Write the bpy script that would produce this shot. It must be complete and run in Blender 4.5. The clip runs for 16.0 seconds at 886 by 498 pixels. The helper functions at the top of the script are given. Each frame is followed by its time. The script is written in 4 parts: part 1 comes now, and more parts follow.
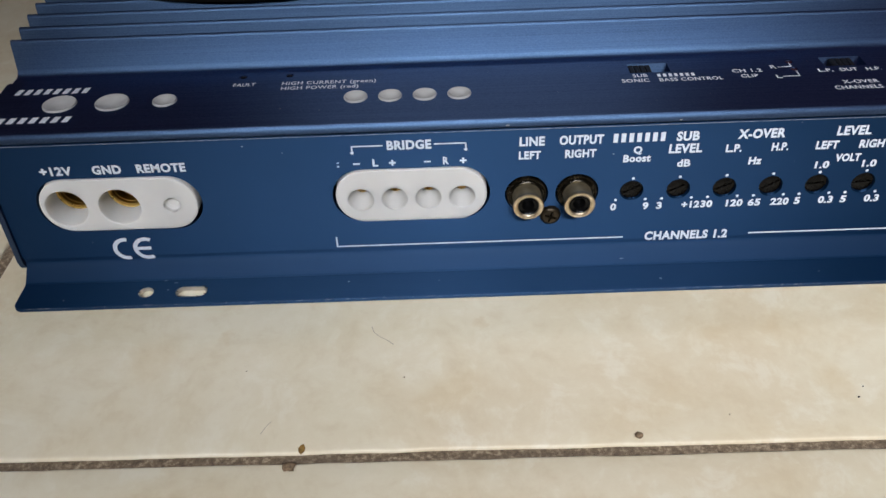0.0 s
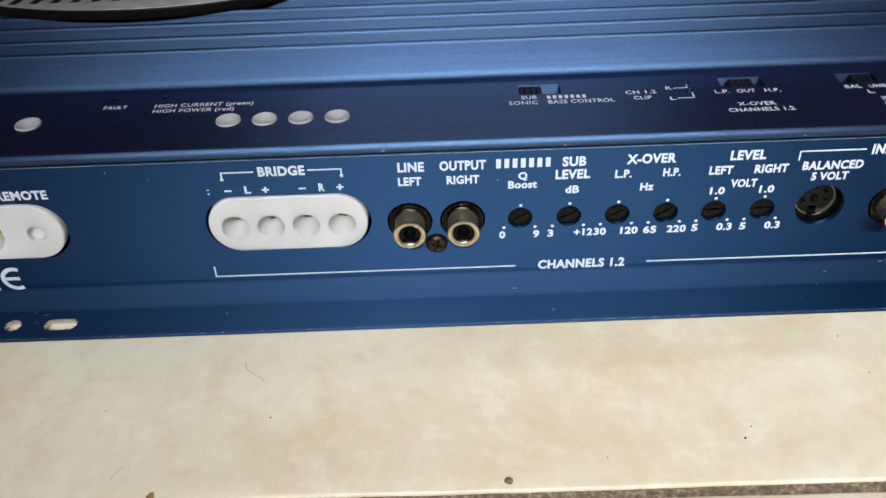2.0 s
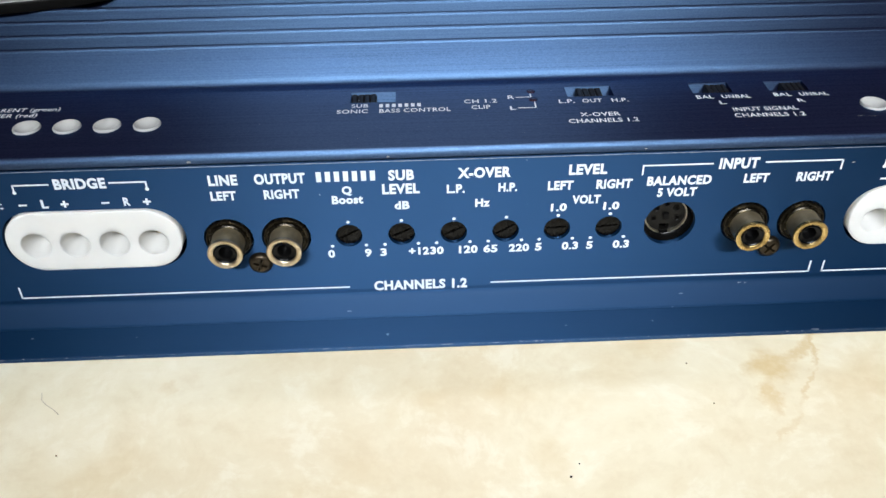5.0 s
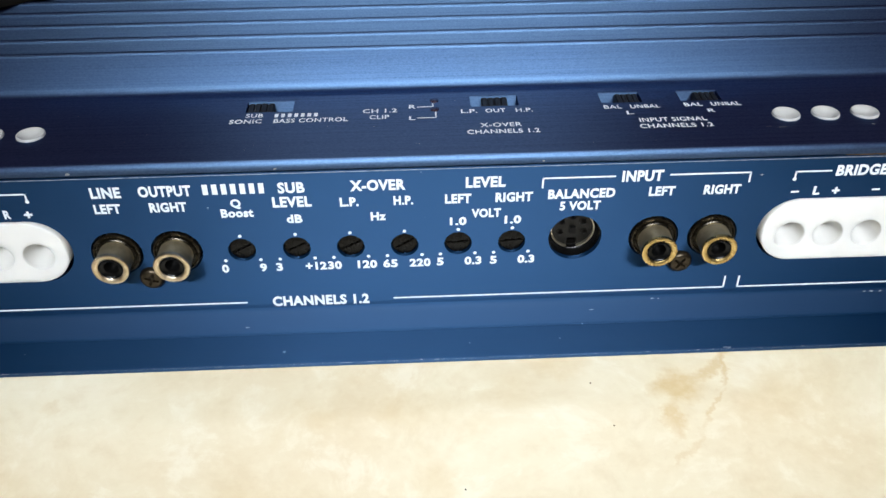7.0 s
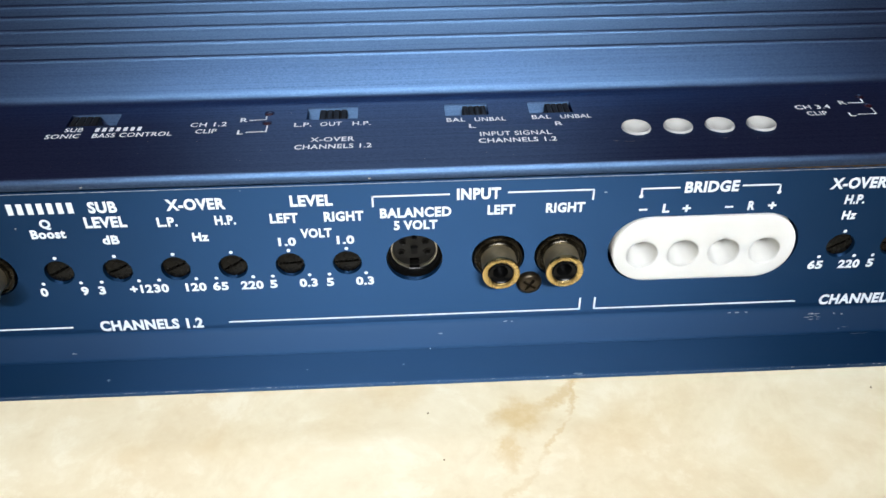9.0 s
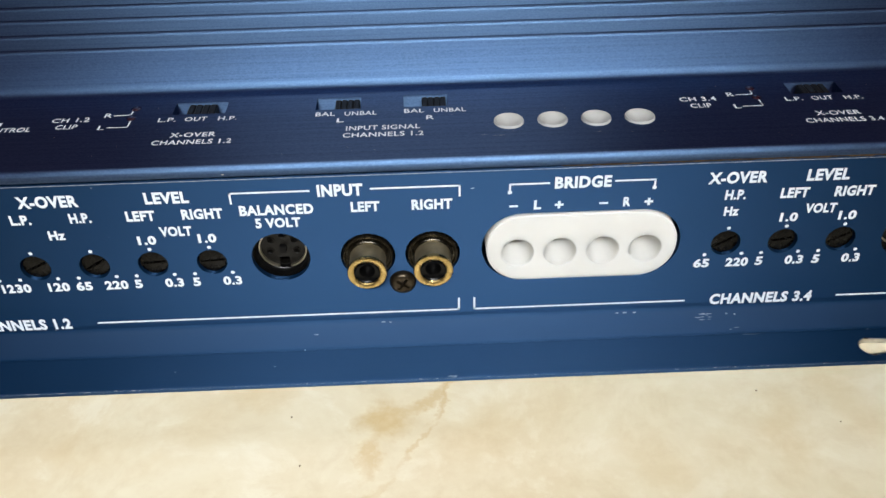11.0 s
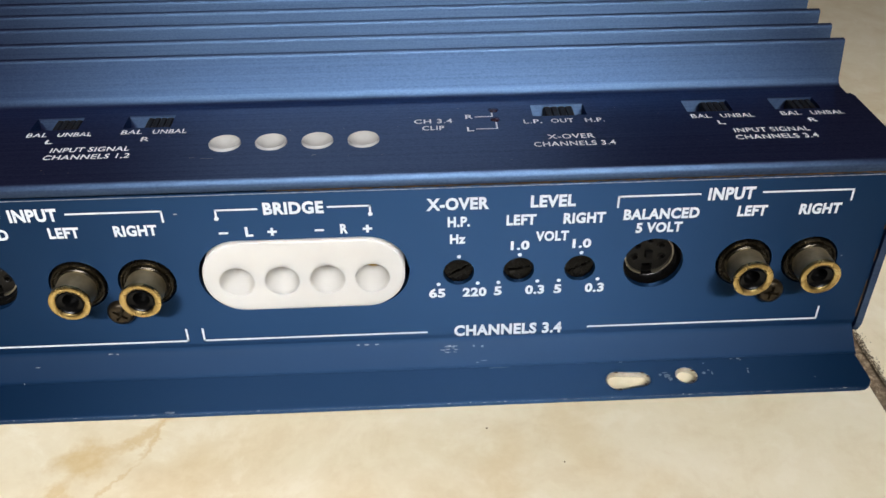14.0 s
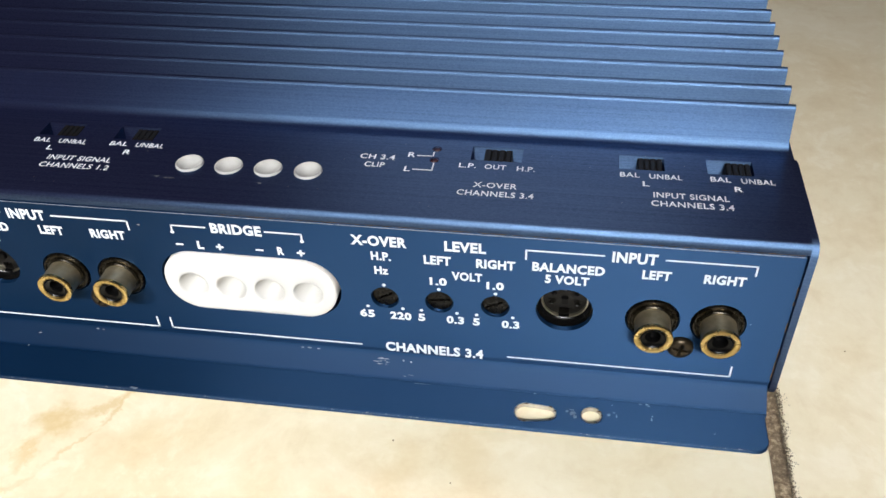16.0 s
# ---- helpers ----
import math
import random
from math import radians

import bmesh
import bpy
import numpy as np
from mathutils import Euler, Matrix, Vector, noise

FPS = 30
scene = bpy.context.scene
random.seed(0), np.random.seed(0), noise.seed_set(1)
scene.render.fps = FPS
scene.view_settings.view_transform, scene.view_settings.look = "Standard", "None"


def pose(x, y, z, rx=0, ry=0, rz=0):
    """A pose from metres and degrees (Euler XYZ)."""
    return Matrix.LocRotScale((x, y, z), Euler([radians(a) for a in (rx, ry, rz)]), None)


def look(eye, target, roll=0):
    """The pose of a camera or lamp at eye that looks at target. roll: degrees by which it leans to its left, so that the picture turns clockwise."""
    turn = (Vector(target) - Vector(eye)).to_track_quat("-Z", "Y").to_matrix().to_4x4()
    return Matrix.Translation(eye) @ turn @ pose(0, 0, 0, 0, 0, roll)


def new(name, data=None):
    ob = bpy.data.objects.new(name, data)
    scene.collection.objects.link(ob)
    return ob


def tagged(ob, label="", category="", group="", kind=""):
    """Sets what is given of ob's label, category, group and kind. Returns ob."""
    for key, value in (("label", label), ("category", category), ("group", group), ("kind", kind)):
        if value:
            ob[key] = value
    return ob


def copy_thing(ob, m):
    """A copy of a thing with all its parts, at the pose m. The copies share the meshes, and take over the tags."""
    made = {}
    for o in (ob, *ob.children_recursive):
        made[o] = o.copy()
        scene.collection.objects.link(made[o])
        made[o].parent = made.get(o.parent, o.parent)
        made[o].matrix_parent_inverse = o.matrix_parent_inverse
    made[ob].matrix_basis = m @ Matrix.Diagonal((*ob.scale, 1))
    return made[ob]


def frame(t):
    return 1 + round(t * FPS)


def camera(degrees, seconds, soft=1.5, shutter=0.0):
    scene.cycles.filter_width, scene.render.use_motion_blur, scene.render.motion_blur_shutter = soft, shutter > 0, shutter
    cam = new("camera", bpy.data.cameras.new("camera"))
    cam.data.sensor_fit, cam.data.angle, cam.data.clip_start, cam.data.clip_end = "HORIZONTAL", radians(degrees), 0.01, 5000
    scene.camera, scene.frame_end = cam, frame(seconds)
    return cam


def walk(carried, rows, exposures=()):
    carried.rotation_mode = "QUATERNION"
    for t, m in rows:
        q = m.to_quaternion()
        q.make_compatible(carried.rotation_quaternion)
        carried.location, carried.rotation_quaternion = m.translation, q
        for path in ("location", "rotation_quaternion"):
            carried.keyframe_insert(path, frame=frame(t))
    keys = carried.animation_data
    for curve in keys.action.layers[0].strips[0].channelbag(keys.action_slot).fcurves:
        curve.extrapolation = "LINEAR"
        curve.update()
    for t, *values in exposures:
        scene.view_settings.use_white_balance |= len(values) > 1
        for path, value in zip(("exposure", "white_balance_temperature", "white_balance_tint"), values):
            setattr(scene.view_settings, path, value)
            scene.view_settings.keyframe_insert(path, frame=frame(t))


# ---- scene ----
cam = camera(53.5, 16.0)
# seconds, eye x y z, yaw, pitch, roll
ROWS = [
    (0.0, -0.00644, -0.20612, 0.16646, 0.736, -38.125, -2.382),
    (0.5, 0.00022, -0.20475, 0.16539, 1.079, -37.902, -2.516),
    (1.0, 0.00563, -0.20195, 0.16321, 0.524, -37.833, -2.137),
    (1.5, 0.01287, -0.19556, 0.16430, 0.364, -38.000, -2.087),
    (2.0, 0.02471, -0.19377, 0.16244, 0.220, -37.486, -2.210),
    (2.5, 0.03420, -0.19216, 0.15882, 0.092, -37.106, -2.141),
    (3.0, 0.04179, -0.18698, 0.15910, -0.084, -37.270, -1.983),
    (3.5, 0.04746, -0.18276, 0.16066, -1.119, -37.583, -1.202),
    (3.7, 0.04987, -0.18282, 0.15933, -1.230, -37.443, -1.128),
    (5.8, 0.07013, -0.17636, 0.14985, -2.707, -36.479, -0.463),
    (6.0, 0.07279, -0.17573, 0.14922, -2.508, -36.416, -0.712),
    (6.5, 0.07892, -0.17459, 0.14923, -2.183, -36.431, -0.691),
    (7.0, 0.08760, -0.17300, 0.14988, -2.087, -36.477, -0.582),
    (7.5, 0.09813, -0.17302, 0.14670, -2.625, -36.121, -0.579),
    (8.0, 0.10668, -0.16892, 0.14745, -2.481, -36.308, -0.630),
    (8.2, 0.11070, -0.16732, 0.14769, -2.956, -36.482, -0.359),
    (10.3, 0.14603, -0.15859, 0.14272, -1.022, -36.083, -1.392),
    (10.5, 0.14922, -0.15918, 0.14310, -0.869, -36.227, -1.575),
    (11.0, 0.15897, -0.15848, 0.14157, -1.259, -36.386, -1.368),
    (11.5, 0.16823, -0.15593, 0.13965, -1.387, -35.965, -1.328),
    (12.0, 0.17600, -0.15532, 0.13916, -2.010, -36.261, -1.103),
    (12.5, 0.18623, -0.15523, 0.13713, -2.420, -35.460, -0.961),
    (13.0, 0.19889, -0.15387, 0.13632, -2.009, -35.080, -0.965),
    (13.5, 0.20422, -0.14950, 0.13640, -2.138, -35.628, -0.845),
    (14.0, 0.21716, -0.15154, 0.13648, -2.239, -35.131, -0.648),
    (14.5, 0.22895, -0.15429, 0.13680, -0.825, -35.651, -0.964),
    (15.0, 0.24006, -0.15511, 0.13813, 1.057, -35.854, -1.390),
    (15.5, 0.25524, -0.15282, 0.14909, 4.799, -37.918, -1.467),
    (16.0, 0.26711, -0.14738, 0.16564, 10.112, -40.009, -2.340),
]


def eye_pose(x, y, z, yaw, pitch, roll):
    return pose(x, y, z, 90 + pitch, 0, yaw) @ pose(0, 0, 0, 0, 0, roll)


EXPOSURES = [(0.0, -0.45, 6100, 12), (1.5, -0.3, 6080, 11), (3.5, -0.02, 6060, 8), (6.0, 0.08, 6040, 7), (8.0, 0.08, 6080, 7), (10.5, -0.02, 6300, 7),
             (12.0, -0.28, 6450, 9), (13.5, -0.24, 6580, 11), (14.5, -0.02, 6560, 10), (15.5, 0.06, 6580, 10), (16.0, 0.24, 6480, 9)]
walk(cam, [(t, eye_pose(*r)) for t, *r in ROWS], EXPOSURES)

# ---- light: a dim closed room, and the torch light that comes along with the viewer ----
world = bpy.data.worlds.new("room_world")
world.use_nodes = True
world.node_tree.nodes["Background"].inputs[0].default_value = (0.9, 0.95, 1.0, 1)
world.node_tree.nodes["Background"].inputs[1].default_value = 0.02
scene.world = world

# the torch's beam along its way: x from, x to, slant of the beam along x, watts a metre
for x0, x1, slant, power in ((-0.40, -0.05, 0.10, 0.64), (-0.05, 0.10, 0.06, 0.92), (0.10, 0.22, -0.05, 0.88), (0.22, 0.60, -0.10, 0.86)):
    x, length = (x0 + x1) / 2, x1 - x0
    lamp_data = bpy.data.lights.new("torch_light", "AREA")
    lamp_data.shape, lamp_data.size, lamp_data.size_y = "RECTANGLE", length, 0.03
    lamp_data.energy, lamp_data.color, lamp_data.spread = power * length, (1.0, 0.985, 0.985), radians(40)
    lamp = new("torch_light", lamp_data)
    lamp.matrix_world = look((x, -0.42, 0.365), (x + 0.55 * slant, -0.022 if x < 0.1 else 0.0, 0.02))
    tagged(lamp, kind="structure")

# unseen lamp added under the ceiling, fill for the far floor and shelf
room_fill = bpy.data.lights.new("room_fill_light", "AREA")
room_fill.shape, room_fill.size, room_fill.size_y, room_fill.energy, room_fill.color = "RECTANGLE", 1.2, 0.25, 10.0, (1.0, 0.90, 0.92)
lamp = new("room_fill_light", room_fill)
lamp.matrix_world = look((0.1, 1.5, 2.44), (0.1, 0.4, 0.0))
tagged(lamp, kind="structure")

# ---- materials ----
M = 0.001
FLOOR = -1.5  # top of the tiles
STAINS = ((148, -26, 7, 6, 20, 0.75), (145, -36, 7, 2.6, 75, 0.6), (158, -20, 10, 2.2, 28, 0.6), (161, -21, 9, 1.2, 55, 0.6), (155, -33, 8, 1.0, 60, 0.5), (146, -45, 9, 1.2, 50, 0.35),
          (-8, -52, 13, 7, 30, 0.24), (90, -51, 12, 6, 100, 0.28), (105, -30, 14, 9, 40, 0.2), (85, -31, 11, 8, 0, 0.2), (234, -33, 16, 7, 80, 0.3), (122, -18, 9, 6, 0, 0.35), (0, -25, 4, 2, 20, 0.22),
          (-69, -29, 4, 3, 60, 0.25), (-88, -37, 9, 14, 10, 0.2), (60, -34, 10, 7, 0, 0.2), (262, -40, 10, 5, 70, 0.25),
          (215, -38, 100, 34, 0, 0.12), (172, -30, 22, 9, 35, 0.22), (250, -26, 7, 20, 20, 0.25), (205, -42, 16, 8, 120, 0.2), (-50, -100, 120, 22, 0, 0.28), (-95, -62, 26, 14, 30, 0.16), (40, -60, 20, 8, 20, 0.2))


def material(name, base, rough=0.5, metal=0.0, spec=0.5):
    mat = bpy.data.materials.new(name)
    mat.use_nodes = True
    shader = mat.node_tree.nodes["Principled BSDF"]
    shader.inputs["Base Color"].default_value = (*base, 1)
    shader.inputs["Roughness"].default_value = rough
    shader.inputs["Metallic"].default_value = metal
    shader.inputs["Specular IOR Level"].default_value = spec
    return mat, mat.node_tree.nodes, mat.node_tree.links, shader


def coords(nodes, links, scale=(1, 1, 1)):
    """World position, stretched by scale."""
    geo, mapping = nodes.new("ShaderNodeNewGeometry"), nodes.new("ShaderNodeMapping")
    mapping.inputs["Scale"].default_value = scale
    links.new(geo.outputs["Position"], mapping.inputs["Vector"])
    return mapping.outputs["Vector"]


def noise_of(nodes, links, vector, scale, detail=4.0, rough=0.55):
    n = nodes.new("ShaderNodeTexNoise")
    n.inputs["Scale"].default_value, n.inputs["Detail"].default_value, n.inputs["Roughness"].default_value = scale, detail, rough
    links.new(vector, n.inputs["Vector"])
    return n.outputs["Fac"]


def ramp_of(nodes, links, fac, stops):
    r = nodes.new("ShaderNodeValToRGB")
    while len(r.color_ramp.elements) < len(stops):
        r.color_ramp.elements.new(0.5)
    for e, (at, colour) in zip(r.color_ramp.elements, stops):
        e.position, e.color = at, (*colour, 1)
    links.new(fac, r.inputs["Fac"])
    return r.outputs["Color"]


def mix_of(nodes, links, fac, a, b):
    m = nodes.new("ShaderNodeMix")
    m.data_type = "RGBA"
    for value, slot in ((fac, 0), (a, 6), (b, 7)):
        if isinstance(value, (int, float)):
            m.inputs[slot].default_value = value
        elif isinstance(value, tuple):
            m.inputs[slot].default_value = (*value, 1)
        else:
            links.new(value, m.inputs[slot])
    return m.outputs[2]


def bump_to(nodes, links, shader, height, strength, distance):
    b = nodes.new("ShaderNodeBump")
    b.inputs["Strength"].default_value, b.inputs["Distance"].default_value = strength, distance
    links.new(height, b.inputs["Height"])
    links.new(b.outputs["Normal"], shader.inputs["Normal"])


def rough_to(nodes, links, shader, fac, low, high):
    r = nodes.new("ShaderNodeMapRange")
    r.inputs["To Min"].default_value, r.inputs["To Max"].default_value = low, high
    links.new(fac, r.inputs["Value"])
    links.new(r.outputs["Result"], shader.inputs["Roughness"])


def painted_blue():
    mat, nodes, links, shader = material("blue_satin_paint", (0.01, 0.05, 0.15), 0.36, 0.0, 0.042)
    at = coords(nodes, links)
    cloud = noise_of(nodes, links, at, 45, 3)
    tone = ramp_of(nodes, links, cloud, [(0.3, PAINT_DARK), (0.7, PAINT_LIGHT)])
    # tiny chips of bare metal
    spots = noise_of(nodes, links, at, 520, 2, 0.5)
    chip = ramp_of(nodes, links, spots, [(0.795, (0, 0, 0)), (0.81, (1, 1, 1))])
    links.new(mix_of(nodes, links, chip, tone, (0.35, 0.4, 0.46)), shader.inputs["Base Color"])
    rough_to(nodes, links, shader, cloud, 0.42, 0.52)
    bump_to(nodes, links, shader, noise_of(nodes, links, at, 1900, 4), 0.2, 0.0002)
    # sheen along x added to the paint, imitating the torch's sideways falloff
    falloff_sheen, both, along = nodes.new("ShaderNodeBsdfAnisotropic"), nodes.new("ShaderNodeAddShader"), nodes.new("ShaderNodeCombineXYZ")
    falloff_sheen.distribution = "BECKMANN"
    falloff_sheen.inputs["Roughness"].default_value, falloff_sheen.inputs["Anisotropy"].default_value = 0.490, 0.708
    falloff_sheen.inputs["Color"].default_value = (*FALLOFF_SHEEN, 1)
    along.inputs["X"].default_value = 1.0
    links.new(along.outputs["Vector"], falloff_sheen.inputs["Tangent"])
    links.new(shader.outputs[0], both.inputs[0])
    links.new(falloff_sheen.outputs[0], both.inputs[1])
    links.new(both.outputs[0], nodes["Material Output"].inputs["Surface"])
    return mat


def anodised_blue():
    mat, nodes, links, _ = material("blue_anodised_aluminium", (0.05, 0.12, 0.28), 0.42, 1.0)
    nodes.remove(nodes["Principled BSDF"])
    shader, dye, both = nodes.new("ShaderNodeBsdfAnisotropic"), nodes.new("ShaderNodeBsdfDiffuse"), nodes.new("ShaderNodeAddShader")
    shader.distribution = "BECKMANN"
    along = nodes.new("ShaderNodeCombineXYZ")
    along.inputs["X"].default_value = 1.0
    links.new(along.outputs["Vector"], shader.inputs["Tangent"])
    shader.inputs["Anisotropy"].default_value = 0.6
    dye.inputs["Color"].default_value = (*METAL_DYE, 1)
    links.new(shader.outputs[0], both.inputs[0])
    links.new(dye.outputs[0], both.inputs[1])
    links.new(both.outputs[0], nodes["Material Output"].inputs["Surface"])
    grain = noise_of(nodes, links, coords(nodes, links, (10, 2400, 2400)), 1.0, 4, 0.65)
    fleck = noise_of(nodes, links, coords(nodes, links, (1500, 2600, 2600)), 1.0, 3, 0.7)
    cloud = noise_of(nodes, links, coords(nodes, links, (14, 40, 40)), 1.0, 3)
    tone = ramp_of(nodes, links, grain, [(0.3, METAL_DARK), (0.7, METAL_LIGHT)])
    tone = mix_of(nodes, links, ramp_of(nodes, links, fleck, [(0.35, (0, 0, 0)), (0.75, (0.5, 0.5, 0.5))]), tone, METAL_FLECK)
    links.new(tone, shader.inputs["Color"])
    rough_to(nodes, links, shader, cloud, METAL_ROUGH - 0.03, METAL_ROUGH + 0.03)
    bump_to(nodes, links, shader, mix_of(nodes, links, 0.35, grain, fleck), 0.3, 0.00006)
    return mat


def tile_stone():
    mat, nodes, links, shader = material("cream_glazed_tile", (0.702, 0.597, 0.410), 0.3)
    at = coords(nodes, links)
    warp = nodes.new("ShaderNodeVectorMath")
    warp.operation = "MULTIPLY_ADD"
    big = nodes.new("ShaderNodeTexNoise")
    big.inputs["Scale"].default_value, big.inputs["Detail"].default_value = 14, 4
    links.new(at, big.inputs["Vector"])
    links.new(big.outputs["Color"], warp.inputs[0])
    warp.inputs[1].default_value = (0.05, 0.05, 0.05)
    links.new(at, warp.inputs[2])
    cloud = noise_of(nodes, links, warp.outputs["Vector"], 16, 6, 0.62)
    base = ramp_of(nodes, links, cloud, [(0.3, (0.802, 0.746, 0.582)), (0.5, (0.742, 0.667, 0.482)), (0.68, (0.700, 0.598, 0.405))])
    vein = noise_of(nodes, links, warp.outputs["Vector"], 22, 5, 0.6)
    stain = ramp_of(nodes, links, vein, [(0.58, (0, 0, 0)), (0.72, (0.15, 0.15, 0.15))])
    base = mix_of(nodes, links, stain, base, (0.562, 0.418, 0.218))
    blotch = noise_of(nodes, links, warp.outputs["Vector"], 85, 6, 0.68)
    fleck = ramp_of(nodes, links, blotch, [(0.51, (0, 0, 0)), (0.64, (0.30, 0.30, 0.30))])
    base = mix_of(nodes, links, fleck, base, (0.602, 0.488, 0.300))
    bleach = ramp_of(nodes, links, blotch, [(0.36, (0.45, 0.45, 0.45)), (0.47, (0, 0, 0))])
    base = mix_of(nodes, links, bleach, base, (0.842, 0.796, 0.646))
    # ochre clouds and a branching vein, each at its place: x, y, half length, half width (mm), degrees, depth
    soft = nodes.new("ShaderNodeTexNoise")
    soft.inputs["Scale"].default_value, soft.inputs["Detail"].default_value, soft.inputs["Roughness"].default_value = 90, 5, 0.65
    links.new(at, soft.inputs["Vector"])
    bent = nodes.new("ShaderNodeVectorMath")
    bent.operation, bent.inputs[1].default_value = "MULTIPLY_ADD", (0.016, 0.016, 0.0)
    links.new(soft.outputs["Color"], bent.inputs[0])
    links.new(at, bent.inputs[2])
    for sx, sy, a, b, turn, depth in STAINS:
        place = nodes.new("ShaderNodeMapping")
        place.vector_type = "TEXTURE"
        place.inputs["Location"].default_value = (sx * M + 0.008, sy * M + 0.008, FLOOR * M)
        place.inputs["Rotation"].default_value = (0, 0, radians(turn))
        place.inputs["Scale"].default_value = (a * M, b * M, 0.02)
        links.new(bent.outputs["Vector"], place.inputs["Vector"])
        far = nodes.new("ShaderNodeVectorMath")
        far.operation = "LENGTH"
        links.new(place.outputs["Vector"], far.inputs[0])
        mask = ramp_of(nodes, links, far.outputs["Value"], [(0.35, (depth, depth, depth)), (1.0, (0, 0, 0))])
        base = mix_of(nodes, links, mask, base, (0.581, 0.418, 0.182))
    fine = noise_of(nodes, links, at, 300, 3)
    pale = ramp_of(nodes, links, fine, [(0.45, (0, 0, 0)), (0.8, (0.25, 0.25, 0.25))])
    links.new(mix_of(nodes, links, pale, base, (0.842, 0.776, 0.601)), shader.inputs["Base Color"])
    rough_to(nodes, links, shader, cloud, 0.28, 0.42)
    bump_to(nodes, links, shader, noise_of(nodes, links, at, 120, 4), 0.15, 0.0006)
    return mat


def grout_stuff():
    mat, nodes, links, shader = material("sandy_cement_grout", (0.2, 0.17, 0.13), 0.95)
    at = coords(nodes, links)
    sand = noise_of(nodes, links, at, 750, 5, 0.75)
    stain = noise_of(nodes, links, at, 160, 4)
    tone = ramp_of(nodes, links, sand, [(0.3, (0.07, 0.05, 0.03)), (0.5, (0.22, 0.16, 0.10)), (0.68, (0.55, 0.45, 0.31))])
    dark = ramp_of(nodes, links, stain, [(0.4, (0, 0, 0)), (0.7, (0.45, 0.45, 0.45))])
    links.new(mix_of(nodes, links, dark, tone, (0.10, 0.075, 0.05)), shader.inputs["Base Color"])
    bump_to(nodes, links, shader, sand, 0.9, 0.0008)
    return mat


def mottled(name, dark, light, rough, metal=0.0, scale=300, bump=0.0, spec=0.5):
    mat, nodes, links, shader = material(name, light, rough, metal, spec)
    at = coords(nodes, links)
    n = noise_of(nodes, links, at, scale, 4)
    links.new(ramp_of(nodes, links, n, [(0.3, dark), (0.7, light)]), shader.inputs["Base Color"])
    rough_to(nodes, links, shader, n, max(rough - 0.06, 0.02), rough + 0.08)
    if bump:
        bump_to(nodes, links, shader, noise_of(nodes, links, at, scale * 5, 3), 0.3, bump)
    return mat


PAINT_DARK, PAINT_LIGHT = (0.0018, 0.0104, 0.030), (0.0023, 0.0122, 0.035)
# colour of the added sheen that carries the torch falloff
FALLOFF_SHEEN = (0.0100, 0.0238, 0.0520)
METAL_DARK, METAL_LIGHT, METAL_FLECK, METAL_ROUGH = (0.028, 0.056, 0.106), (0.047, 0.088, 0.156), (0.085, 0.135, 0.220), 0.41
METAL_DYE = (0.0074, 0.0082, 0.0215)
PAINT, METAL, TILE, GROUT = painted_blue(), anodised_blue(), tile_stone(), grout_stuff()
INK = mottled("white_screen_print", (0.52, 0.58, 0.66), (0.68, 0.73, 0.79), 0.55, scale=900)
NYLON = mottled("white_nylon", (0.61, 0.605, 0.58), (0.66, 0.655, 0.63), 0.55, scale=90, bump=0.00005, spec=0.2)
NYLON.node_tree.nodes["Principled BSDF"].inputs["Subsurface Weight"].default_value = 1.0
NYLON.node_tree.nodes["Principled BSDF"].inputs["Subsurface Radius"].default_value = (0.005, 0.0047, 0.0044)
NYLON.node_tree.nodes["Principled BSDF"].inputs["Subsurface Scale"].default_value = 1.0
DRY_NYLON = mottled("matt_white_nylon", (0.57, 0.565, 0.54), (0.61, 0.605, 0.58), 0.6, scale=120, spec=0.2)
GREY_NYLON = mottled("greyed_white_plastic", (0.36, 0.36, 0.35), (0.44, 0.44, 0.42), 0.45, scale=200)
PALE_BRASS = mottled("worn_pale_brass", (0.46, 0.36, 0.22), (0.68, 0.59, 0.45), 0.3, 1.0, 400)
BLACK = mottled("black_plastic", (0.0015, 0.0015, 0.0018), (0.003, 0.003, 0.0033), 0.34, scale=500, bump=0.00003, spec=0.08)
BRASS = mottled("brass_rim", (0.45, 0.32, 0.12), (0.58, 0.425, 0.18), 0.26, 1.0, 400)
BARREL = mottled("tarnished_nickel", (0.48, 0.385, 0.215), (0.78, 0.65, 0.41), 0.36, 0.88, 300)
BRONZE = mottled("dark_bronze", (0.02, 0.015, 0.009), (0.055, 0.042, 0.026), 0.32, 0.8, 500)
BLACKENED = mottled("blackened_metal", (0.007, 0.006, 0.004), (0.026, 0.021, 0.013), 0.26, 0.8, 500)
GOLD = mottled("gold_contact", (0.56, 0.36, 0.08), (0.95, 0.68, 0.22), 0.27, 0.75, 300)
# the contact gold again, darkened for the shade deep in the bore
SHADED_GOLD = mottled("shaded_gold", (0.16, 0.085, 0.015), (0.36, 0.21, 0.05), 0.32, 0.9, 300)
STEEL = mottled("bare_metal_edge", (0.45, 0.44, 0.42), (0.66, 0.65, 0.62), 0.35, 1.0, 600)
RUST = mottled("rusty_sealant", (0.014, 0.012, 0.010), (0.12, 0.065, 0.025), 0.85, 0.0, 260, 0.0003)
GLOSS_BLACK = mottled("glossy_black_plastic", (0.0015, 0.0015, 0.0016), (0.0035, 0.0035, 0.0035), 0.20, scale=700, spec=0.16)
SHELL = mottled("tarnished_shell_metal", (0.30, 0.27, 0.20), (0.62, 0.57, 0.46), 0.38, 1.0, 300)
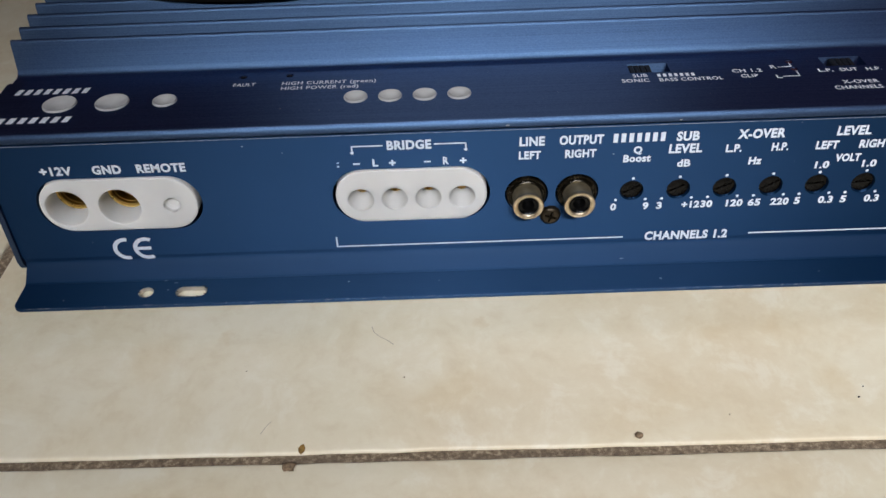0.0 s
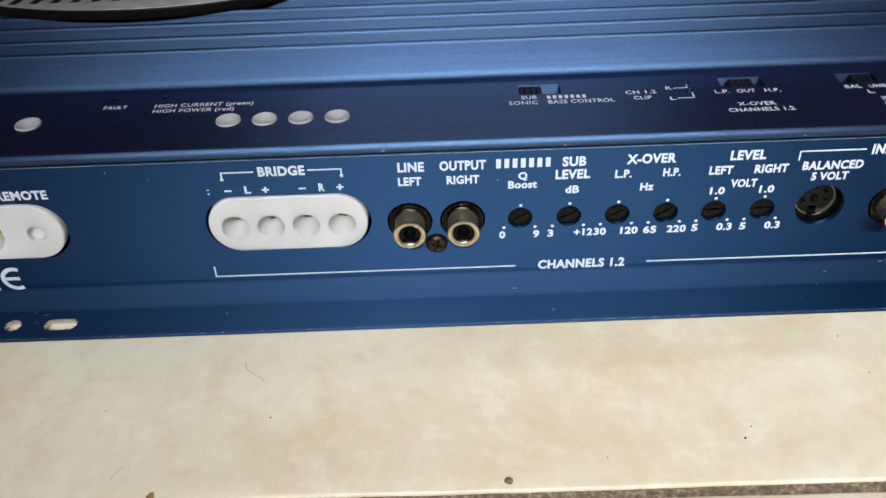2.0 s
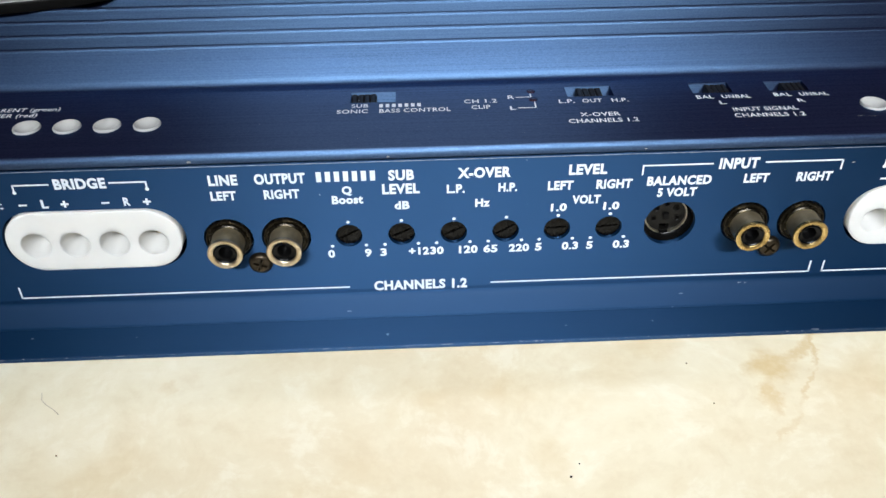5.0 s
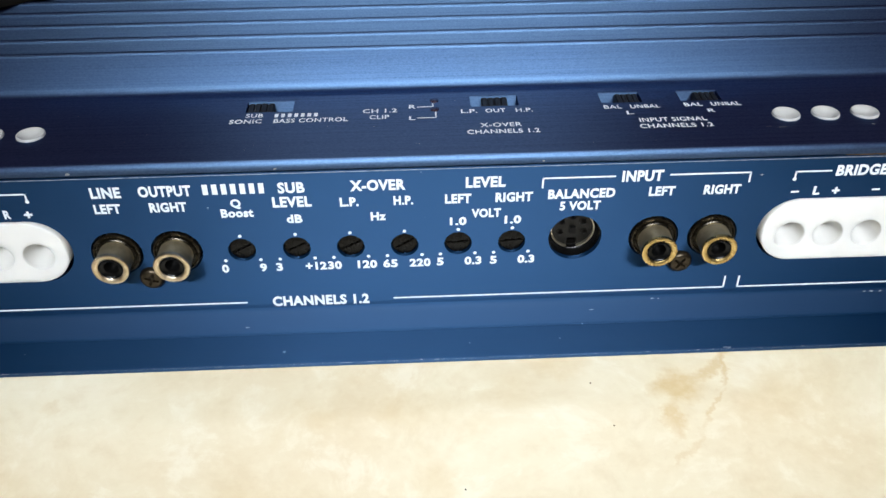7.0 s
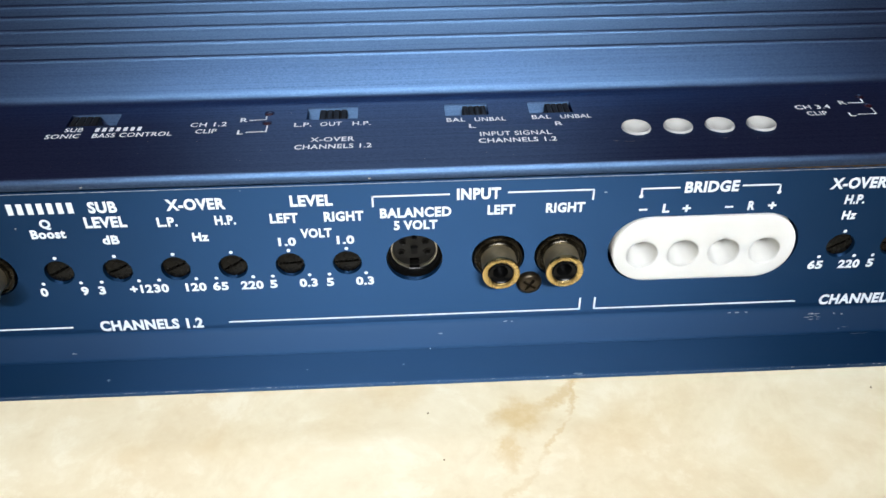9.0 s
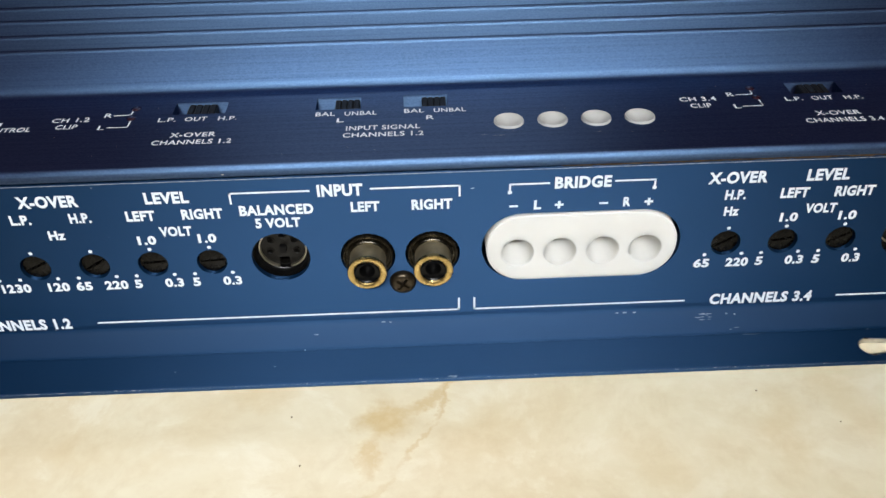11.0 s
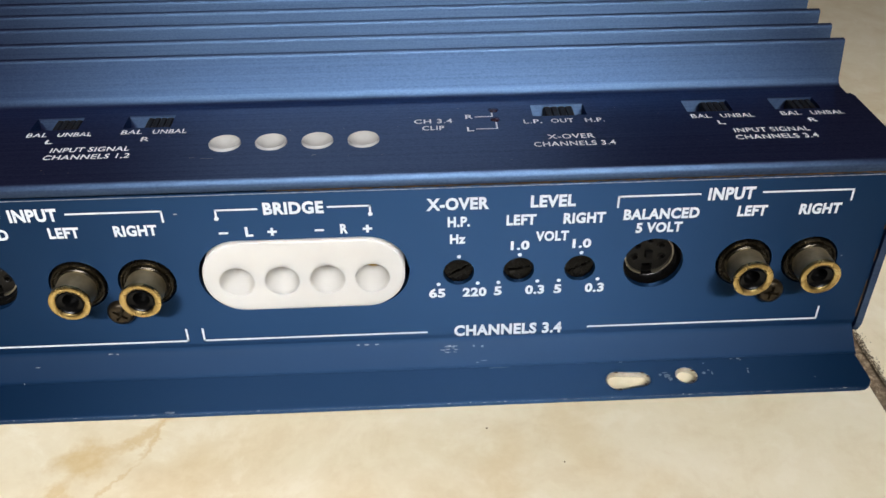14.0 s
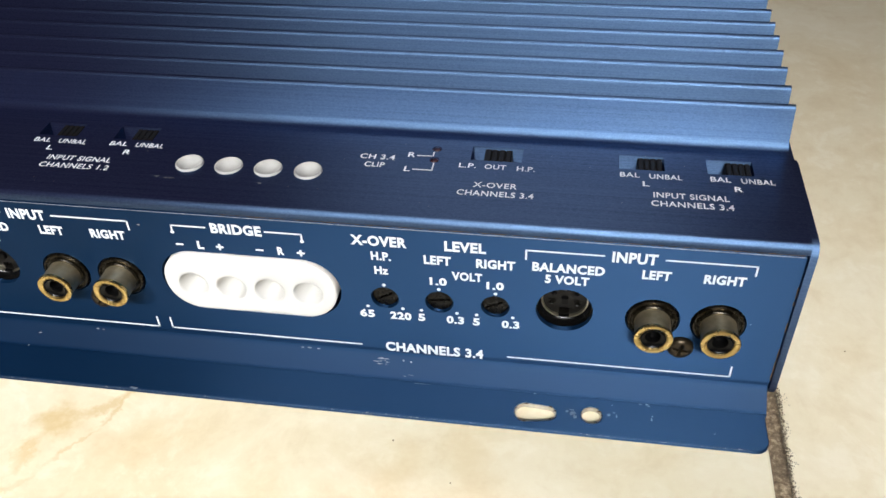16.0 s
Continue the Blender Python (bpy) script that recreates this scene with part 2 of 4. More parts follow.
DUSTY_BLACK = mottled("dusty_black_plastic", (0.002, 0.0019, 0.0017), (0.0055, 0.005, 0.0043), 0.36, scale=900, spec=0.2)
TRIM_BLACK = mottled("shiny_black_plastic", (0.0014, 0.0013, 0.0012), (0.0034, 0.0031, 0.0026), 0.26, scale=900, bump=0.00004, spec=0.14)
RED_LED = mottled("dull_red_lens", (0.014, 0.002, 0.004), (0.028, 0.004, 0.008), 0.25, scale=600)
SILVER = mottled("brushed_silver", (0.46, 0.45, 0.45), (0.62, 0.61, 0.61), 0.38, 0.6, 200)
RIM_BLACK = mottled("glossy_black_edge", (0.005, 0.005, 0.005), (0.010, 0.009, 0.008), 0.3, scale=300, spec=0.15)
# switch body colour holds the shade at the bottom of the well
RECESS = mottled("shadowed_switch_body", (0.005, 0.009, 0.02), (0.009, 0.016, 0.034), 0.5, scale=600)
KNOB = mottled("dusty_black_knob", (0.002, 0.0018, 0.0015), (0.007, 0.006, 0.0048), 0.45, scale=1400, spec=0.2)
WALL = mottled("plain_wall_paint", (0.26, 0.25, 0.25), (0.32, 0.31, 0.31), 0.8, scale=6)
DRY_LEAF = mottled("dry_brown_leaf", (0.14, 0.075, 0.012), (0.34, 0.20, 0.045), 0.7, scale=900)
PEBBLE = mottled("brown_grit", (0.10, 0.065, 0.035), (0.30, 0.21, 0.12), 0.85, scale=1500)
HAIR = mottled("brown_fibre", (0.30, 0.24, 0.17), (0.42, 0.35, 0.26), 0.6, scale=900)
WORN = mottled("scuffed_paint", (0.06, 0.09, 0.14), (0.34, 0.35, 0.35), 0.6, scale=1200)
RUBBED = mottled("rubbed_anodising", (0.10, 0.17, 0.28), (0.28, 0.36, 0.48), 0.5, 0.6, scale=1200)
# rubbed flange edge, and the painted light line on the panel's top edge
DULL_EDGE = mottled("rubbed_lit_grey_blue_paint", (0.02, 0.04, 0.075), (0.17, 0.19, 0.23), 0.45, scale=700)
FAINT = mottled("faint_scuffed_paint", (0.03, 0.06, 0.11), (0.19, 0.22, 0.26), 0.5, scale=1500)
CRUMB = mottled("dark_cement", (0.07, 0.056, 0.038), (0.24, 0.195, 0.14), 0.95, scale=1800, bump=0.0003)


# ---- helpers for building (plans are in millimetres) ----
def finish(mesh, angle=35):
    for p in mesh.polygons:
        p.use_smooth = True
    mesh.set_sharp_from_angle(angle=radians(angle))
    return mesh


def part(name, bm, mat, parent=None, label="", angle=35, mats=()):
    """Links a bmesh, drawn in millimetres, as one mesh object under a thing or a part."""
    bmesh.ops.recalc_face_normals(bm, faces=bm.faces)
    bmesh.ops.scale(bm, vec=(M, M, M), verts=bm.verts)
    mesh = bpy.data.meshes.new(name)
    bm.to_mesh(mesh)
    bm.free()
    for m in (mat, *mats):
        mesh.materials.append(m)
    finish(mesh, angle)
    ob = new(name, mesh)
    ob.parent = parent
    return tagged(ob, label)


def empty(name, x=0, y=0, z=0, parent=None):
    ob = new(name)
    ob.location, ob.parent = (x * M, y * M, z * M), parent
    return ob


def add_plate(bm, outline, holes, thick, turn, bevel=0.0, rounds=1):
    """A flat plate with holes through it, its face in the plane z = 0 of turn and its back at -thick."""
    curve = bpy.data.curves.new("plan", "CURVE")
    curve.dimensions, curve.fill_mode = "2D", "BOTH"
    curve.extrude = thick / 2 - bevel
    curve.bevel_depth, curve.bevel_resolution, curve.offset = bevel, rounds, -bevel
    for ring in (outline, *holes):
        s = curve.splines.new("POLY")
        s.points.add(len(ring) - 1)
        for p, (x, y) in zip(s.points, ring):
            p.co = (x, y, 0, 1)
        s.use_cyclic_u = True
    ob = bpy.data.objects.new("plan", curve)
    scene.collection.objects.link(ob)
    bpy.context.view_layer.update()
    mesh = bpy.data.meshes.new_from_object(ob.evaluated_get(bpy.context.evaluated_depsgraph_get()))
    bpy.data.objects.remove(ob)
    bpy.data.curves.remove(curve)
    mesh.transform(turn @ Matrix.Translation((0, 0, -thick / 2)))
    flat = bmesh.new()
    flat.from_mesh(mesh)
    bmesh.ops.remove_doubles(flat, verts=flat.verts, dist=1e-4)
    flat.to_mesh(mesh)
    flat.free()
    bm.from_mesh(mesh)
    bpy.data.meshes.remove(mesh)
    return bm


UPRIGHT = Matrix(((1, 0, 0, 0), (0, 0, -1, 0), (0, 1, 0, 0), (0, 0, 0, 1)))  # plan x, y -> world x, z; face towards -y


def circle(x, y, r, n=32, start=0.0):
    return [(x + r * math.cos(start + math.tau * k / n), y + r * math.sin(start + math.tau * k / n)) for k in range(n)]


def stadium(x0, x1, y0, y1, r=None, n=10):
    """A rectangle with corners rounded by r; a full half circle by default."""
    r = r or (y1 - y0) / 2
    out = []
    for cx, cy, a in ((x1 - r, y0 + r, -90), (x1 - r, y1 - r, 0), (x0 + r, y1 - r, 90), (x0 + r, y0 + r, 180)):
        out += [(cx + r * math.cos(radians(a + 90 * k / n)), cy + r * math.sin(radians(a + 90 * k / n))) for k in range(n + 1)]
    return out


def box(x0, x1, y0, y1):
    return [(x0, y0), (x1, y0), (x1, y1), (x0, y1)]


def add_bar(bm, profile, x0, x1, closed=True, steps=1):
    """A profile of (y, z) drawn out along x."""
    rings = [[bm.verts.new((x0 + (x1 - x0) * k / steps, y, z)) for y, z in profile] for k in range(steps + 1)]
    n = len(profile)
    for a, b in zip(rings, rings[1:]):
        for k in range(n if closed else n - 1):
            bm.faces.new((a[k], a[(k + 1) % n], b[(k + 1) % n], b[k]))
    if closed:
        bm.faces.new(rings[0])
        bm.faces.new(list(reversed(rings[-1])))
    return bm


def arc(cx, cy, r, a0, a1, n=8):
    return [(cx + r * math.cos(radians(a0 + (a1 - a0) * k / n)), cy + r * math.sin(radians(a0 + (a1 - a0) * k / n))) for k in range(n + 1)]


def add_lathe(bm, profile, turn, n=32):
    """A profile of (radius, height) turned round the z axis of turn."""
    rings = []
    for r, h in profile:
        if r < 1e-6:
            rings.append([bm.verts.new(turn @ Vector((0, 0, h)))])
        else:
            rings.append([bm.verts.new(turn @ Vector((r * math.cos(math.tau * k / n), r * math.sin(math.tau * k / n), h))) for k in range(n)])
    for a, b in zip(rings, rings[1:]):
        for k in range(n):
            j = (k + 1) % n
            if len(a) == 1 and len(b) > 1:
                bm.faces.new((a[0], b[k], b[j]))
            elif len(b) == 1 and len(a) > 1:
                bm.faces.new((a[k], a[j], b[0]))
            elif len(a) > 1:
                bm.faces.new((a[k], a[j], b[j], b[k]))
    return bm


def add_block(bm, x0, x1, y0, y1, z0, z1, bevel=0.0, turn=None):
    made = bmesh.ops.create_cube(bm, size=1.0)["verts"]
    for v in made:
        v.co = Vector(((x0 + x1) / 2 + v.co.x * (x1 - x0), (y0 + y1) / 2 + v.co.y * (y1 - y0), (z0 + z1) / 2 + v.co.z * (z1 - z0)))
    if bevel:
        edges = list({e for v in made for e in v.link_edges})
        made = list({v for f in bmesh.ops.bevel(bm, geom=edges, offset=bevel, segments=2, affect="EDGES")["faces"] for v in f.verts})
    if turn:
        bmesh.ops.transform(bm, matrix=turn, verts=made)
    return bm


FACING = Matrix.Rotation(radians(90), 4, "X")  # the z axis of a lathe turned to face -y


def facing(x, y, z):
    return Matrix.Translation((x, y, z)) @ FACING


def rising(x, y, z):
    return Matrix.Translation((x, y, z))


# ---- the room ----
floor_ob = part("floor", add_block(bmesh.new(), -2012, 2600, -2404, 2256, FLOOR - 30, FLOOR - 0.9), GROUT)
tagged(floor_ob, "sandy grey-brown grout bed under the floor tiles", "floor", kind="structure")
for name, dims in (("wall_north", (-2112, 2700, 2256, 2356, -40, 2500)), ("wall_south", (-2112, 2700, -2504, -2404, -40, 2500)),
                   ("wall_west", (-2112, -2012, -2404, 2256, -40, 2500)), ("wall_east", (2600, 2700, -2404, 2256, -40, 2500))):
    tagged(part(name, add_block(bmesh.new(), *dims), WALL), "plain painted room wall", "wall", kind="structure")
tagged(part("ceiling", add_block(bmesh.new(), -2112, 2700, -2504, 2356, 2500, 2600), WALL), "plain painted room ceiling", "ceiling", kind="structure")

# ---- amplifier ----
LEFT, RIGHT = -134.6, 317.6
amp = empty("car_amplifier", 92, 100, FLOOR)
tagged(amp, "long blue car audio amplifier with finned heatsink, lying on the tiles", "amplifier")
AMP_AT = Matrix.Translation((-92 * M, -100 * M, -FLOOR * M))


def amp_part(name, bm, mat, label="", parent=None, angle=35, mats=()):
    ob = part(name, bm, mat, parent or amp, label, angle, mats)
    if parent is None:
        ob.matrix_local = AMP_AT
    return ob


# places along the front, in millimetres
BRIDGES = (-17.4, 192.6)
BLOCKS = ((-17.4, 16.3, 33.6, 24.0), (193.5, 15.8, 33.5, 23.45))  # middle, foot, head and bore height of the speaker terminals
JACKS = (15.3, 29.6, 145.6, 160.1, 288.4, 302.9)
JACK_Z = 23.6
SCREWS = ((22.3, 16.2), (153.1, 16.1), (295.6, 15.8))
POTS = (45.2, 58.4, 71.5, 84.6, 97.6, 110.7, 226.4, 239.4, 252.6)
DINS = (126.2, 268.5)
DIN_Z, POT_Z = 24.1, 23.5
POWER = -100.6
SHELF = 48.6

# front panel: upright face with cut-outs, bend, and foot flange
holes = [stadium(POWER - 23.6, POWER + 23.6, 15.6, 33.9)]
holes += [stadium(b - 22.4, b + 22.4, z0 - 0.4, z1 + 0.1) for b, z0, z1, _ in BLOCKS]
holes += [circle(x, JACK_Z, 6.15) for x in JACKS]
holes += [circle(x, POT_Z, 3.35) for x in POTS]
holes += [circle(x, DIN_Z, 6.5, 40) for x in DINS]
bm = add_plate(bmesh.new(), box(LEFT + 0.05, RIGHT - 0.05, 6.3, 44.55), holes, 1.4, UPRIGHT)
add_bar(bm, [(0, 44.55), (0.05, 44.70), (0.18, 44.80), (0.5, 44.84), (1.4, 44.84), (1.4, 44.55)], LEFT + 0.05, RIGHT - 0.05, steps=8)
bend = [(0, 6.3), (0.04, 5.9), (0.12, 5.5), (0.22, 5.1), (0.28, 4.85), (0.24, 4.55), (0.08, 4.2), (-0.2, 3.82), (-0.6, 3.4), (-1.15, 2.88), (-1.8, 2.28), (-2.55, 1.6), (-3.3, 0.92), (-3.95, 0.36), (-4.15, 0.22), (-4.35, 0.13), (-4.6, 0.1), (-4.6, -1.3), (-3.4, -1.2), (-2.0, -0.6), (0.9, 2.4), (1.4, 4.2), (1.4, 6.3)]
add_bar(bm, bend, LEFT + 0.5, RIGHT - 0.1, steps=8)
FOOT = -15.6


def worn_slot(x0, y0, r0, x1, y1, r1):
    """A slot filed wider at one end."""
    return arc(x0, y0, r0, 95, 265, 14) + arc(x1, y1, r1, -82, 82, 12)


foot = [(LEFT + 0.5, -4.6), (LEFT + 0.5, FOOT + 2.5)] + [(p[0], p[1]) for p in arc(LEFT + 3, FOOT + 2.5, 2.5, 180, 270, 6)]
foot += arc(RIGHT - 3.5, FOOT + 3, 3.0, -90, 0, 6) + [(RIGHT - 0.5, -4.6)]
slots = [stadium(-87.6, -78.6, -12.5, -8.2), circle(-96.5, -10.1, 2.15, 24), worn_slot(261.3, -10.9, 2.75, 266.3, -10.6, 2.05), circle(276.7, -10.0, 2.4, 24)]
add_plate(bm, foot, slots, 1.4, Matrix.Translation((0, 0, 0.1)), 0.3)
panel = amp_part("front_panel", bm, PAINT, "satin blue painted steel panel with chipped foot flange")
for p in panel.data.polygons:
    p.use_smooth = max(abs(p.normal.y), abs(p.normal.z)) < 0.998

# top edge of the panel, below the seam: caught light as a pale strip
bm = add_bar(bmesh.new(), [(0.02, 44.64), (0.02, 44.70), (0.10, 44.80), (0.16, 44.76)], LEFT + 0.1, RIGHT - 0.1, steps=8)
amp_part("worn_lit_edge", bm, DULL_EDGE, "pale top edge, caught light put into its colour", panel)

# bare worn edges round the foot holes
def hole_edge(outline):
    bm = bmesh.new()
    inner, outer = outline, [(x + (x - cx) * 0.05, y + (y - cy) * 0.09) for (x, y) in outline for cx, cy in [(sum(p[0] for p in outline) / len(outline), sum(p[1] for p in outline) / len(outline))]]
    lo = [bm.verts.new((x, y, -1.2)) for x, y in inner]
    up = [bm.verts.new((x, y, 0.14)) for x, y in inner]
    rim = [bm.verts.new((x, y, 0.14)) for x, y in outer]
    n = len(inner)
    for a, b in ((lo, up), (up, rim)):
        for k in range(n):
            bm.faces.new((a[k], a[(k + 1) % n], b[(k + 1) % n], b[k]))
    return amp_part("worn_lit_edge", bm, STEEL, "bare worn metal edge", panel)


for ring in slots:
    cx, cy = sum(p[0] for p in ring) / len(ring), sum(p[1] for p in ring) / len(ring)
    hole_edge([(cx + (x - cx) * 0.985, cy + (y - cy) * 0.985) for x, y in ring])

# top cover: shelf with its front lip, sloping wall and heatsink bed
SWITCHES = ((46.4, 58.0, 46.6, 53.0), (102.0, 114.0, 104.9, 111.4), (134.6, 144.9, 138.9, 144.5), (154.6, 164.9, 158.9, 164.5),
            (244.2, 256.2, 247.2, 253.7), (278.6, 288.9, 282.9, 288.5), (298.4, 308.7, 302.7, 308.3))
SWITCH_Y0, SWITCH_Y1 = 22.9, 28.6
LEDS = [(x, y) for x in (93.0, 235.7) for y in (26.6, 22.0)] + [(-65.9, 29.0), (-52.3, 29.0)]
BUSHES = [(-115.9, 15.9, 4.75), (-101.0, 15.9, 4.75), (-86.1, 15.9, 3.45)]
BUSHES += [(b + o, 14.2, 3.35) for b in BRIDGES for o in (-14.6, -4.9, 4.8, 14.5)]
holes = [circle(x, y, r) for x, y, r in BUSHES] + [box(a, b, SWITCH_Y0, SWITCH_Y1) for a, b, _, _ in SWITCHES] + [circle(x, y, 1.15, 16) for x, y in LEDS]
bm = add_plate(bmesh.new(), box(LEFT, RIGHT, 3.0, 30.5), holes, 1.6, Matrix.Translation((0, 0, SHELF)))
lip = [(3.0, SHELF)] + arc(0.35, SHELF - 1.25, 1.25, 90, 176, 8) + [(-0.92, 46.4), (-0.8, 46.05), (-0.5, 45.9), (1.2, 45.9), (1.4, 47.0), (3.0, 47.0)]
add_bar(bm, lip, LEFT, RIGHT, steps=8)
wall = [(30.5, SHELF)] + arc(33.2, SHELF + 2.3, 2.3, -90, -10, 9) + [(36.75, 57.8)] + arc(37.65, 58.0, 0.9, 168, 90, 7) + [(37.9, 58.9), (38.1, 58.6), (38.5, 50.5), (206.5, 50.5), (206.5, 47.0), (30.5, 47.0)]
add_bar(bm, wall, LEFT, RIGHT, steps=8)
# rear shelf and rear face close the body
add_bar(bm, [(206.5, SHELF), (240.0, SHELF), (242.0, 46.5), (242.0, 0.2), (240.5, 0.2), (240.5, 45.5), (206.5, 45.5)], LEFT, RIGHT)
cover = amp_part("top_cover", bm, METAL, "brushed blue anodised aluminium extrusion", angle=28)


def fin_profile(y, top):
    return [(y - 2.0, 50.3), (y - 0.9, top - 1.1)] + arc(y, top - 0.9, 0.9, 168, 90, 7) + [(y + 0.25, top), (y + 0.45, top - 0.25), (y + 0.8, 50.3)]


tops = {1: 59.5, 2: 60.3, 3: 60.8}
for k in range(1, 22):
    amp_part("fin", add_bar(bmesh.new(), fin_profile(37.7 + 7.62 * k, tops.get(k, 61.0)), LEFT, RIGHT, steps=4), METAL, "", cover, angle=40)

# brown grime in the seam below the lip
grime = add_bar(bmesh.new(), [(0.75, 44.86), (0.3, 44.9), (0.05, 45.3), (-0.1, 45.88), (0.8, 45.95), (0.8, 44.86)], 188, RIGHT - 0.6, steps=150)
rnd = random.Random(31)
for v in grime.verts:
    v.co.z -= (rnd.uniform(-0.25, 0.02) if v.co.z < 45.0 else 0)
    v.co.y += (rnd.uniform(-0.25, 0.35) if v.co.y < 0.2 else 0)
amp_part("seam_sealant", grime, RUST, "rusty brown grime along the seam")

grime = bmesh.new()
for k in range(36):
    z, w = 7 + k * 1.05, rnd.uniform(0.02, 0.16)
    if k > 9 and rnd.random() < 0.7:
        continue
    add_block(grime, RIGHT - 0.2 - w, RIGHT - 0.03, -0.07 - 0.1 * w, 0.6, z, z + 1.04)
amp_part("seam_sealant", grime, RUST, "rusty brown grime along the upright edge")["kind"] = "stuff"

# end plates
def end_plate(x0, x1):
    prof = [(4.0, 1.2), (1.6, 1.6), (0.2, 2.8), (-0.7, 5.2), (-0.9, 45.6), (-0.3, 47.3), (0.8, 48.1), (2.4, 48.4), (29.5, 48.4), (31.5, 47.9), (33.0, 46.8), (206, 46.6), (240, 45.0), (240.2, 0.3)]
    bm = add_bar(bmesh.new(), prof, x0, x1)
    return amp_part("end_plate", bm, METAL, "blue anodised end plate")


end_plate(LEFT - 1.6, LEFT - 0.03)
end_plate(RIGHT + 0.03, RIGHT + 1.6)
bm = add_block(bmesh.new(), LEFT, RIGHT, 1.4, 240.0, -1.2, 0.0)
amp_part("base_plate", bm, PAINT)


# ---- connectors and controls ----
def terminal_block(name, cx, half, bores, z0=16.3, z1=33.8, zb=24.4):
    """White nylon block with deep round bores; bores are (x, radius, depth)."""
    proud = 0.9
    ring = stadium(cx - half, cx + half, z0, z1, 8.4)
    bm = add_plate(bmesh.new(), ring, [circle(x, zb, r, 28) for x, r, _ in bores], 14.5, Matrix.Translation((0, -proud, 0)) @ UPRIGHT, 0.35, 3)
    block = amp_part(name, bm, NYLON, "white nylon terminal block", angle=60)
    for p in block.data.polygons:
        p.use_smooth = abs(p.normal.y) < 0.999
    bm = add_plate(bmesh.new(), ring, [], 1.0, Matrix.Translation((0, 13.7, 0)) @ UPRIGHT)
    amp_part("back_wall", bm, NYLON, "", block)
    for x, r, depth in bores:
        if 2.5 < r < 5:
            bm = add_lathe(bmesh.new(), [(r - 0.02, -0.36), (r - 0.12, -0.8), (r - 0.85, -3.4), (r - 1.4, -6.0), (r - 1.5, -depth), (r - 0.03, -depth), (r - 0.02, -0.36)], facing(x, -proud, zb), 28)
            amp_part("sleeve", bm, DRY_NYLON, "white tapered wire sleeve", block)
            bm = add_lathe(bmesh.new(), [(r - 1.52, -depth - 1.5), (r - 1.53, -depth + 0.5), (r - 1.7, -depth + 0.6), (r - 1.85, -depth + 0.4), (r - 1.9, -depth - 3), (0, -depth - 3.1)], facing(x, -proud, zb), 28)
            amp_part("contact", bm, GOLD, "gold plated contact ring", block)
        elif r > 5:
            bm = add_lathe(bmesh.new(), [(r - 0.02, -depth - 1.5), (r - 0.02, -depth), (r - 0.2, -depth + 0.12), (r - 0.5, -depth + 0.05), (r - 0.75, -depth - 0.35), (r - 0.8, -depth - 0.7), (r - 0.8, -depth - 1.5)], facing(x, -proud, zb), 28)
            amp_part("contact", bm, GOLD, "gold plated contact ring", block)
            bm = add_lathe(bmesh.new(), [(r - 0.5, -depth - 0.75), (r - 0.85, -depth - 0.8), (r - 0.95, -depth - 1.7), (r - 1.15, -depth - 1.8), (r - 1.15, -depth - 4.5), (0, -depth - 4.6)], facing(x, -proud, zb), 28)
            amp_part("contact_throat", bm, SHADED_GOLD, "gold throat of the contact, bore shade in its colour", block)
        else:
            amp_part("plug", add_lathe(bmesh.new(), [(r - 0.02, -0.35), (r - 0.1, -depth * 0.7), (r * 0.7, -depth), (0, -depth - 0.1)], facing(x, -proud, zb), 24), DRY_NYLON, "", block)
    return block


terminal_block("power_terminal", POWER, 22.4, ((POWER - 15.1, 5.9, 8.4), (POWER + 0.1, 5.9, 8.4), (POWER + 15.0, 2.3, 1.9)))
for b, z0, z1, zb in BLOCKS:
    terminal_block("speaker_terminal", b, 21.4, tuple((b + o, 3.55, 7.5 if b < 0 else far) for o, far in ((-14.4, 8.8), (-4.8, 8.8), (4.8, 8.8), (14.4, 7.7))), z0, z1, zb)
# black sheets added behind the cut-outs, giving the gaps their shade by colour
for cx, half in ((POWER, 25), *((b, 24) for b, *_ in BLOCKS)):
    amp_part("gap_shade_sheet", add_plate(bmesh.new(), box(cx - half, cx + half, 14, 35), [], 1.0, Matrix.Translation((0, 15.2, 0)) @ UPRIGHT), BLACK)

# phono jacks
base_bm = add_lathe(bmesh.new(), [(6.14, -3.0), (5.75, -0.6), (5.7, 0.25), (5.5, 0.5), (5.2, 0.55), (4.95, 0.2), (4.6, 0.15), (4.5, 0.6), (4.25, 0.8), (4.0, 0.8), (4.0, -3.0)], facing(0, 0, 0), 36)
barrel_bm = add_lathe(bmesh.new(), [(4.05, 0.5), (4.02, 5.2), (4.15, 5.5), (4.15, 5.7)], facing(0, 0, 0), 36)
rim_bm = add_lathe(bmesh.new(), [(4.15, 5.6), (4.32, 5.75), (4.36, 6.2), (4.22, 6.5), (3.9, 6.62), (3.3, 6.55), (2.95, 6.3), (2.8, 5.2)], facing(0, 0, 0), 36)
core_bm = add_lathe(bmesh.new(), [(2.83, 6.15), (2.65, 5.95), (2.2, 5.75), (1.75, 5.6), (1.6, 5.3), (1.55, 4.2), (1.5, 3.2), (0.7, 3.2), (0, 3.4)], facing(0, 0, 0), 28)
jack = empty("phono_jack")
parts_of_jack = [part("base", base_bm, BLACKENED, jack, "blackened metal ring"), part("barrel", barrel_bm, BARREL, jack, "tarnished nickel sleeve"),
                 part("rim", rim_bm, BRASS, jack, "worn brass rim"), part("insulator", core_bm, GLOSS_BLACK, jack, "black insulator")]
pale_rim = parts_of_jack[2].data.copy()
pale_rim.materials[0] = PALE_BRASS
